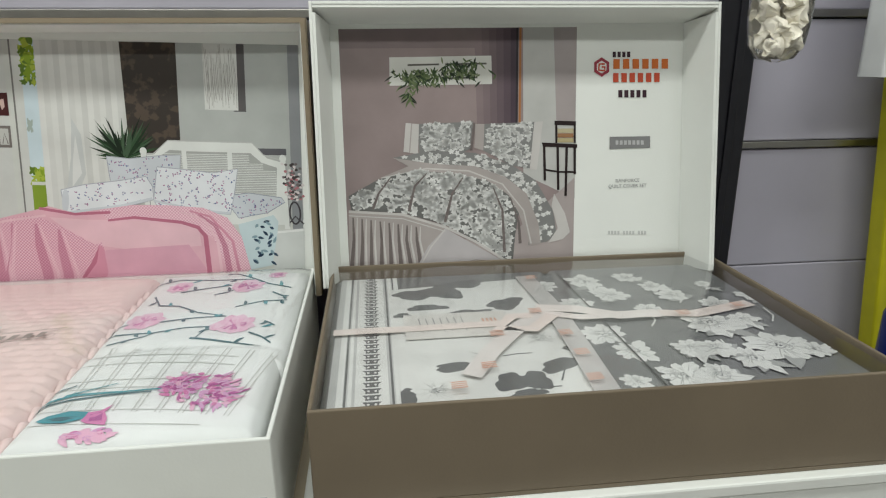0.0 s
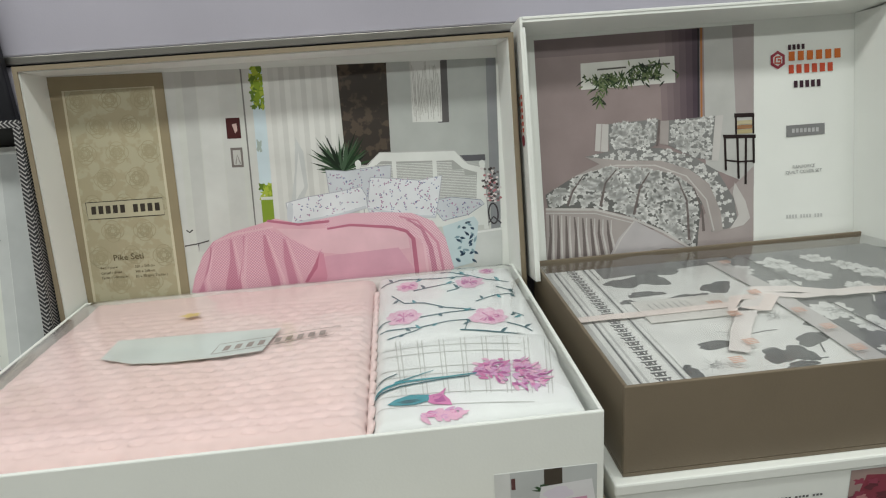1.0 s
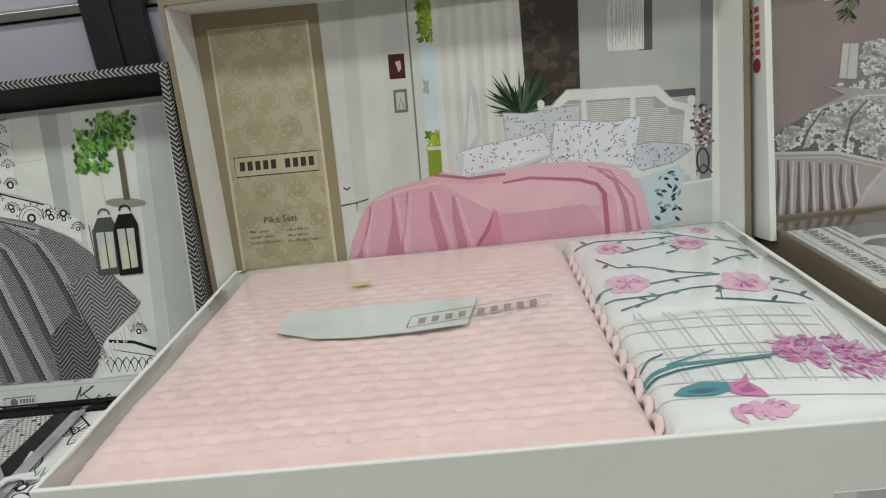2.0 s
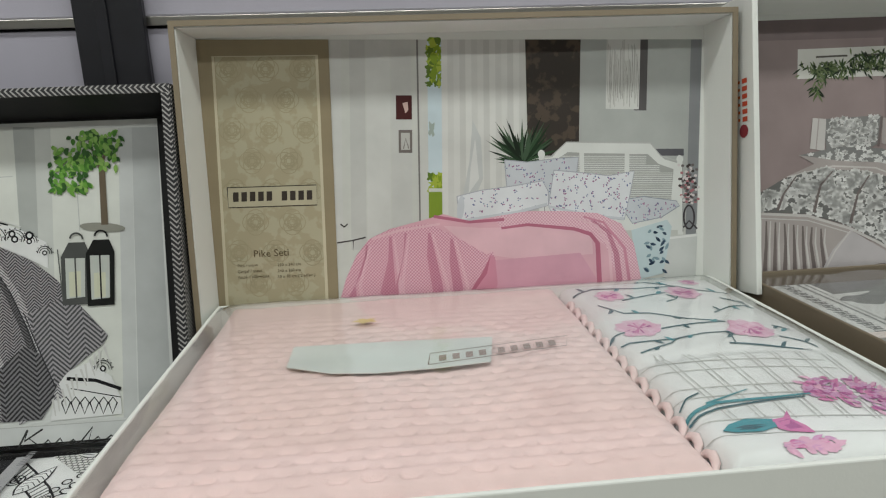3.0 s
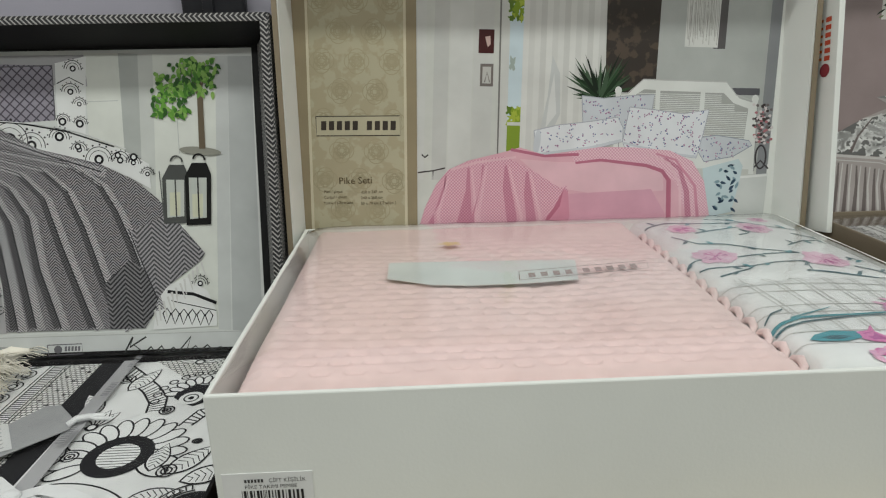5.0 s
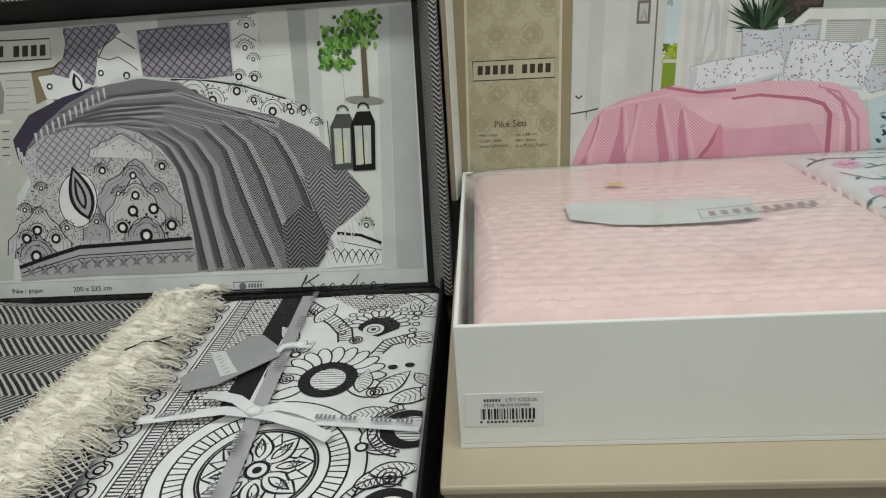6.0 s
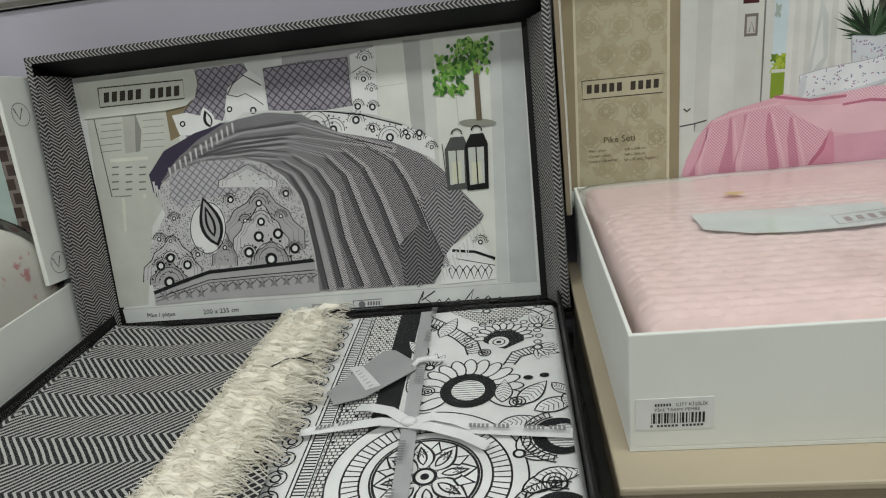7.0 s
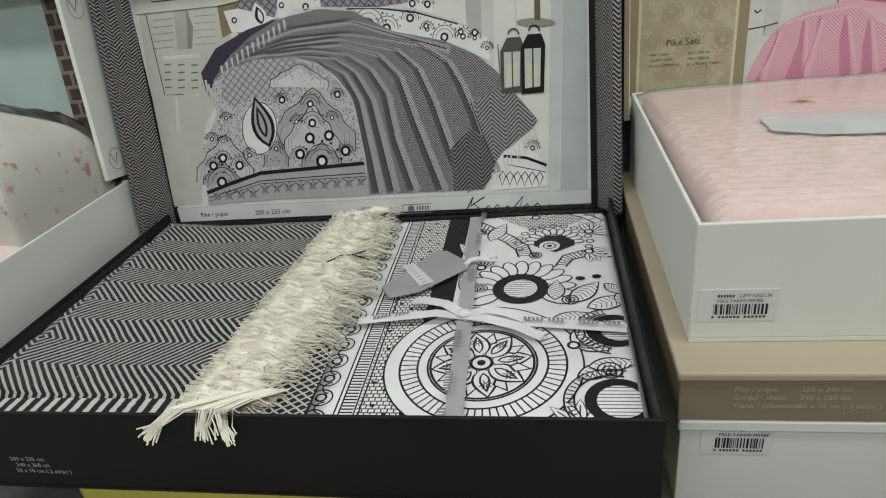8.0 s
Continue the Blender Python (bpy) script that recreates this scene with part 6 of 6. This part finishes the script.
# big wheel
cx, cy = -0.781, 0.406
a.ell(cx, cy, 0.0895, 0.0895, ik, n=60)
a.ell(cx, cy, 0.0878, 0.0878, iw, n=60)
for r in (0.0745, 0.0585, 0.0490):
    a.arc(cx, cy, r, LN * 1.3, ik, n=60)
a.hatch(cx, cy, 0.0590, 0.0740, 66, 0.0007, ik)
a.arc(cx, cy, 0.0465, LN * 1.6, ik, n=50)
for k in range(8):
    t = k * math.pi / 4 + 0.2
    a.leaf(cx + 0.008 * math.cos(t), cy + 0.008 * math.sin(t), 0.0387, 0.024, t, ik)
    a.leaf(cx + 0.009 * math.cos(t), cy + 0.009 * math.sin(t), 0.0352, 0.019, t, iw)
    a.leaf(cx + 0.014 * math.cos(t), cy + 0.014 * math.sin(t), 0.026, 0.010, t, ik)
    a.leaf(cx + 0.016 * math.cos(t), cy + 0.016 * math.sin(t), 0.020, 0.006, t, iw)
    s = t + math.pi / 8
    a.poly([(cx + 0.0458 * math.cos(s), cy + 0.0458 * math.sin(s)), (cx + 0.0317 * math.cos(s - 0.22), cy + 0.0317 * math.sin(s - 0.22)), (cx + 0.0246 * math.cos(s), cy + 0.0246 * math.sin(s)), (cx + 0.0317 * math.cos(s + 0.22), cy + 0.0317 * math.sin(s + 0.22))], ik)
    a.poly([(cx + 0.0422 * math.cos(s), cy + 0.0422 * math.sin(s)), (cx + 0.0326 * math.cos(s - 0.15), cy + 0.0326 * math.sin(s - 0.15)), (cx + 0.0273 * math.cos(s), cy + 0.0273 * math.sin(s)), (cx + 0.0326 * math.cos(s + 0.15), cy + 0.0326 * math.sin(s + 0.15))], iw)
    a.hatch(cx + 0.03 * math.cos(t), cy + 0.03 * math.sin(t), 0.001, 0.006, 8, 0.0005, ik)
a.ell(cx, cy, 0.011, 0.011, ik)
a.ell(cx, cy, 0.008, 0.008, iw)
a.ell(cx, cy, 0.004, 0.004, ik)
# daisy flower
daisy(-0.750, 0.530, 0.030, 0.058, 15, -40, 220)
eye(-0.750, 0.529, 0.0295, 0.0175)
# leaves and small ornaments between
for x, y, l, w, g in ((-0.70, 0.50, 0.05, 0.024, 0.9), (-0.685, 0.49, 0.05, 0.024, 0.4), (-0.715, 0.505, 0.04, 0.02, 1.5), (-0.685, 0.60, 0.045, 0.02, 0.2), (-0.80, 0.60, 0.045, 0.02, 2.2), (-0.79, 0.64, 0.05, 0.022, 1.2),
                      (-0.70, 0.385, 0.045, 0.02, 0.5), (-0.69, 0.40, 0.045, 0.02, 0.15), (-0.69, 0.335, 0.04, 0.018, -0.4), (-0.80, 0.52, 0.04, 0.018, 2.0), (-0.72, 0.47, 0.045, 0.02, 0.2), (-0.665, 0.535, 0.03, 0.014, -0.9), (-0.655, 0.515, 0.03, 0.014, -1.2)):
    a.leaf(x, y, l, w, g, ik)
    a.leaf(x + 0.002 * math.cos(g), y + 0.002 * math.sin(g), l * 0.92, w * 0.82, g, iw)
    for k in range(7):
        u = 0.15 + 0.1 * k
        c, s = math.cos(g), math.sin(g)
        hw = w * 0.36 * math.sin(math.pi * u)
        px, py = x + u * l * c, y + u * l * s
        a.line([(px + s * hw, py - c * hw), (px + 0.004 * c, py + 0.004 * s), (px - s * hw, py + c * hw)], 0.0009, ik)
for x, y, n, l, w, g0, g1 in ((-0.672, 0.655, 6, 0.03, 0.012, -0.3, 1.9), (-0.735, 0.700, 7, 0.028, 0.011, 0.2, 2.9), (-0.795, 0.575, 5, 0.03, 0.013, 1.0, 2.6), (-0.70, 0.43, 6, 0.034, 0.014, -0.2, 1.3), (-0.675, 0.605, 5, 0.026, 0.011, -1.6, 0.3), (-0.80, 0.325, 5, 0.02, 0.010, 0.4, 2.6), (-0.70, 0.33, 5, 0.03, 0.012, 0.6, 2.4)):
    for k in range(n):
        g = g0 + (g1 - g0) * k / (n - 1)
        a.leaf(x, y, l, w, g, ik)
        a.leaf(x + 0.0015 * math.cos(g), y + 0.0015 * math.sin(g), l * 0.92, w * 0.76, g, iw)
        a.line([(x + 0.3 * l * math.cos(g), y + 0.3 * l * math.sin(g)), (x + 0.75 * l * math.cos(g), y + 0.75 * l * math.sin(g))], 0.0012, ik)
    a.ell(x, y, 0.006, 0.006, ik)
    a.ell(x, y, 0.0035, 0.0035, iw)
for x, y in ((-0.688, 0.546), (-0.671, 0.549)):
    a.ell(x, y, 0.0050, 0.0040, ik)
for x, y, r in ((-0.700, 0.505, 0.008), (-0.672, 0.395, 0.010), (-0.792, 0.53, 0.007), (-0.80, 0.665, 0.008), (-0.735, 0.60, 0.007)):
    a.arc(x, y, r, LN, ik, n=20)
    a.arc(x, y, r * 0.55, LN, ik, n=16)
    a.ell(x, y, r * 0.25, r * 0.25, ik, n=10)
curved(-0.663, 0.452, 0.027, 0.008, 100, 260, 18)
eye(-0.663, 0.452, 0.025, 0.016, 0.004)
curved(-0.672, 0.357, 0.031, 0.008, 70, 210, 18)
eye(-0.668, 0.357, 0.027, 0.0185, 0.001)
fix(a.make("ornament_print", None, "black printed mandala ornaments"), orn)

# ribbons with a bow, and the grey swing tag
sash = thing("gift_ribbon", pose(-0.80, 0.487, 0.958), "white woven ribbon tied in a bow round the bedding", "ribbon")
satin, satin_g = ink(0.76, 0.77, 0.77, 0.35), ink(0.40, 0.40, 0.41, 0.4)
fix(ribbon([(-0.8125, 0.704, 0.0005), (-0.809, 0.62, 0.0010), (-0.802, 0.468, 0.003), (-0.799, 0.40, 0.0012), (-0.7965, 0.322, 0.0005)], 0.015, satin_g, 0.9575), sash)
fix(ribbon([(-0.801, 0.468, 0.0045), (-0.75, 0.461, 0.0030), (-0.70, 0.455, 0.0025), (-0.652, 0.449, 0.0020)], 0.014, satin, 0.9575), sash)
for pts in ([(-0.801, 0.468, 0.005), (-0.83, 0.470, 0.008), (-0.87, 0.467, 0.006), (-0.908, 0.463, 0.005)], [(-0.803, 0.470, 0.006), (-0.822, 0.482, 0.011), (-0.842, 0.490, 0.010), (-0.858, 0.497, 0.006)], [(-0.80, 0.467, 0.006), (-0.78, 0.458, 0.009), (-0.75, 0.446, 0.008), (-0.727, 0.434, 0.004)], [(-0.80, 0.469, 0.006), (-0.78, 0.472, 0.010), (-0.76, 0.468, 0.008), (-0.742, 0.462, 0.004)]):
    fix(ribbon(pts, 0.012, satin, 0.9575), sash)
bm = bmesh.new()
bmesh.ops.create_icosphere(bm, subdivisions=2, radius=1, matrix=Matrix.LocRotScale((-0.802, 0.468, 0.966), None, (0.008, 0.006, 0.004)))
fix(part("knot", bm, satin), sash)
a = Art(lambda x, y, h: (x, y, 0.9648 + h), (-0.95, -0.64, 0.3, 0.75), 0.00001, 0.0)
tx = ink(0.25, 0.25, 0.26)
for x in (-0.745, -0.695):
    a.blocks(x, 0.4575 - 0.12 * (x + 0.745), 0.038, 0.0055, (5, 4), tx, -0.12)
a.blocks(-0.893, 0.4625, 0.036, 0.0055, (5, 4), tx, 0.25)
for y in (0.70, 0.64, 0.56, 0.44, 0.38, 0.335):
    for k in range(8):
        a.rect(-0.807 - 0.012 * (0.5 - y), y - 0.0034 * k, -0.800 - 0.012 * (0.5 - y), y - 0.0034 * k + 0.002, ink(0.24, 0.24, 0.25))
fix(tagged(a.make("ribbon_mark"), kind="stuff"), sash)
tag = thing("swing_tag", pose(-0.85, 0.575, 0.962), "grey card swing tag with a white strip", "tag")
bm = prism(((-0.900, 0.530), (-0.886, 0.507), (-0.856, 0.516), (-0.808, 0.562), (-0.808, 0.575), (-0.838, 0.606), (-0.852, 0.606)), 0.9600, 0.0008, 0.02)
fix(part("card", bm, ink(0.34, 0.345, 0.35, 0.5)), tag)
a = Art(lambda x, y, h: (x, y, 0.9610 + 0.02 * (x + 0.900) + h), (-0.95, -0.8, 0.5, 0.65), 0.00001, 0.0004)
a.poly([(-0.886, 0.575), (-0.871, 0.577), (-0.842, 0.535), (-0.857, 0.528)], ink(0.66, 0.67, 0.66))
for k in range(6):
    x, y = -0.874 + 0.0042 * k, 0.566 - 0.0060 * k
    a.line([(x - 0.002, y - 0.002), (x + 0.002, y + 0.002)], 0.002, ink(0.4, 0.4, 0.4))
fix(a.make("white_strip"), tag)
bm = bmesh.new()
tube(bm, [(-0.812, 0.568, 0.963), (-0.806, 0.574, 0.966), (-0.798, 0.578, 0.965), (-0.788, 0.586, 0.961)], 0.003, 6)
tube(bm, [(-0.798, 0.578, 0.965), (-0.79, 0.576, 0.964), (-0.778, 0.580, 0.961)], 0.0018, 6)
fix(part("string_knot", bm, satin), tag)
bm = bmesh.new()
tube(bm, [(-0.975, 0.562, 0.974), (-0.955, 0.574, 0.978), (-0.94, 0.576, 0.977), (-0.922, 0.568, 0.975)], 0.0009, 5)
tube(bm, [(-0.945, 0.575, 0.977), (-0.928, 0.583, 0.978)], 0.0009, 5)
fix(part("dark_thread", bm, ik), throw)

# ---- pink bedding under film in the left box ----
lset = thing("bedding_set", pose(-1.5, 0.54, 0.949), "puffed pink and white bedding in a clear bag", "bedding")


def puff(x, y):
    return 0.045 * math.exp(-((x + 1.42) / 0.10) ** 2 - ((y - 0.61) / 0.08) ** 2) + 0.012 * noise.noise((x * 9, y * 9, 5)) + 0.005 * noise.noise((x * 30, y * 30, 2))


blush = pattern("blush_print", "floral", (0.60, 0.59, 0.54), (0.50, 0.25, 0.24), 48, 0.8, cut=0.64)
fix(soft("cloth", -1.876, -1.291, 0.337, 0.695, 0.966, 1.036, pink_cotton, 0.008, 0.02, lambda x, y: 0.3 * puff(x, y)), lset)
fix(soft("pillow", -1.66, -1.300, 0.515, 0.690, 0.970, 1.136, blush, 0.006, 0.06, puff), lset)
bag = soft("clear_bag", -1.67, -1.294, 0.507, 0.696, 0.968, 1.144, bag_clear, 0.007, 0.06, lambda x, y: puff(x, y) + 0.008 * abs(noise.noise((x * 45, y * 45, 7))))
bag.visible_shadow = False
fix(bag, lset)
l_lid["label"] = "white lid with brick wall picture"
for z in (1.26, 1.07):   # ring ornaments printed on the lid's side
    a = Art(lambda u, v, h: (-1.2848 + h, u, v), (0.674, 0.731, 1.05, 1.30), 0.00001, 0.0002)
    a.arc(0.700, z, 0.014, 0.0011, ink(0.30, 0.30, 0.30), n=30)
    a.line([(0.690, z + 0.008), (0.697, z - 0.006), (0.704, z + 0.008)], 0.0016, ink(0.08, 0.08, 0.08))
    a.make("side_ornament", l_lid)

# ---- goods at the right end of the wall ----
hang = thing("hanging_bag", pose(0.482, 0.70, 1.33), "clear bag of cream cloth flowers on a wall hook", "bag")
bm = bmesh.new()
for k in range(44):
    t = random.uniform(0, 6.3)
    z = 1.350 + 0.010 * (k % 13)
    r = bmesh.ops.create_icosphere(bm, subdivisions=3, radius=random.uniform(0.007, 0.011), matrix=pose(0.482 + 0.016 * math.cos(t), 0.70 + 0.012 * math.sin(t), z))
    for v in r["verts"]:
        v.co += 0.009 * noise.noise_vector(v.co * 110)
fix(part("flower_clump", bm, cream_yarn), hang)
bm = bmesh.new()
prof = [(0.004, 1.334), (0.020, 1.338), (0.030, 1.352), (0.034, 1.38), (0.034, 1.44), (0.030, 1.50), (0.010, 1.53)]
rings = [[bm.verts.new((0.482 + r * math.cos(t), 0.70 + 0.7 * r * math.sin(t) + 0.003 * math.sin(5 * t), z)) for t in [2 * math.pi * k / 18 for k in range(18)]] for r, z in prof]
for u, v in zip(rings, rings[1:]):
    for k in range(18):
        bm.faces.new((u[k], u[(k + 1) % 18], v[(k + 1) % 18], v[k])).smooth = True
bm.faces.new(rings[0])
b = fix(part("clear_bag", bm, bag_clear), hang)
b.visible_shadow = False
bm = bmesh.new()
tube(bm, [(0.482, 0.822, 1.545), (0.482, 0.72, 1.54), (0.482, 0.70, 1.535), (0.482, 0.69, 1.545)], 0.003, 8)
fix(part("hook", bm, chrome), hang)

frame_post = thing("lime_stand", pose(0.63, 0.75, 0), "lime yellow painted upright of a goods stand", "stand")
fix(slab("upright", 0.700, 0.752, 0.765, 0.795, 0, 1.34, lime_paint, bevel=0.004), frame_post)
fix(slab("upright", 0.758, 0.786, 0.75, 0.795, 0, 1.34, lime_paint, bevel=0.004), frame_post)
fix(slab("top_bar", 0.700, 0.95, 0.765, 0.795, 1.3405, 1.365, lime_paint, bevel=0.004), frame_post)
frame_post.matrix_basis = pose(0.772, 0.75, 0, 0, -6, 0)
pk_w = thing("wrapped_pack", pose(0.66, 0.70, 1.31), "white wrapped pack hanging in clear plastic", "pack")
fix(soft("cloth", 0.640, 0.80, 0.72, 0.762, 1.315, 1.55, white_cotton, 0.008, 0.012, lambda x, y: 0.004 * noise.noise((x * 40, y * 40, 0))), pk_w)
jug = thing("blue_bottle", pose(0.705, 0.66, 0.85), "blue plastic bottle with a white cap on the table", "bottle")
bm = bmesh.new()
prof = [(0.0, 0.8505), (0.036, 0.8505), (0.040, 0.858), (0.040, 0.93), (0.037, 0.938), (0.040, 0.946), (0.040, 1.02), (0.034, 1.04), (0.016, 1.055), (0.014, 1.06)]
rings = [[bm.verts.new((0.705 + r * math.cos(t), 0.66 + r * math.sin(t), z)) for t in [2 * math.pi * k / 24 for k in range(24)]] for r, z in prof[1:]]
for u, v in zip(rings, rings[1:]):
    for k in range(24):
        bm.faces.new((u[k], u[(k + 1) % 24], v[(k + 1) % 24], v[k])).smooth = True
bm.faces.new(rings[0])
fix(part("body", bm, ink(0.01, 0.02, 0.16, 0.2)), jug)
bm = bmesh.new()
bmesh.ops.create_cone(bm, cap_ends=True, segments=24, radius1=0.017, radius2=0.0155, depth=0.022, matrix=pose(0.705, 0.66, 1.0715))
fix(part("cap", bm, ink(0.7, 0.7, 0.7, 0.3)), jug)
fix(slab("label", 0.680, 0.730, 0.6185, 0.6195, 0.955, 1.01, ink(0.02, 0.05, 0.30, 0.25)), jug)
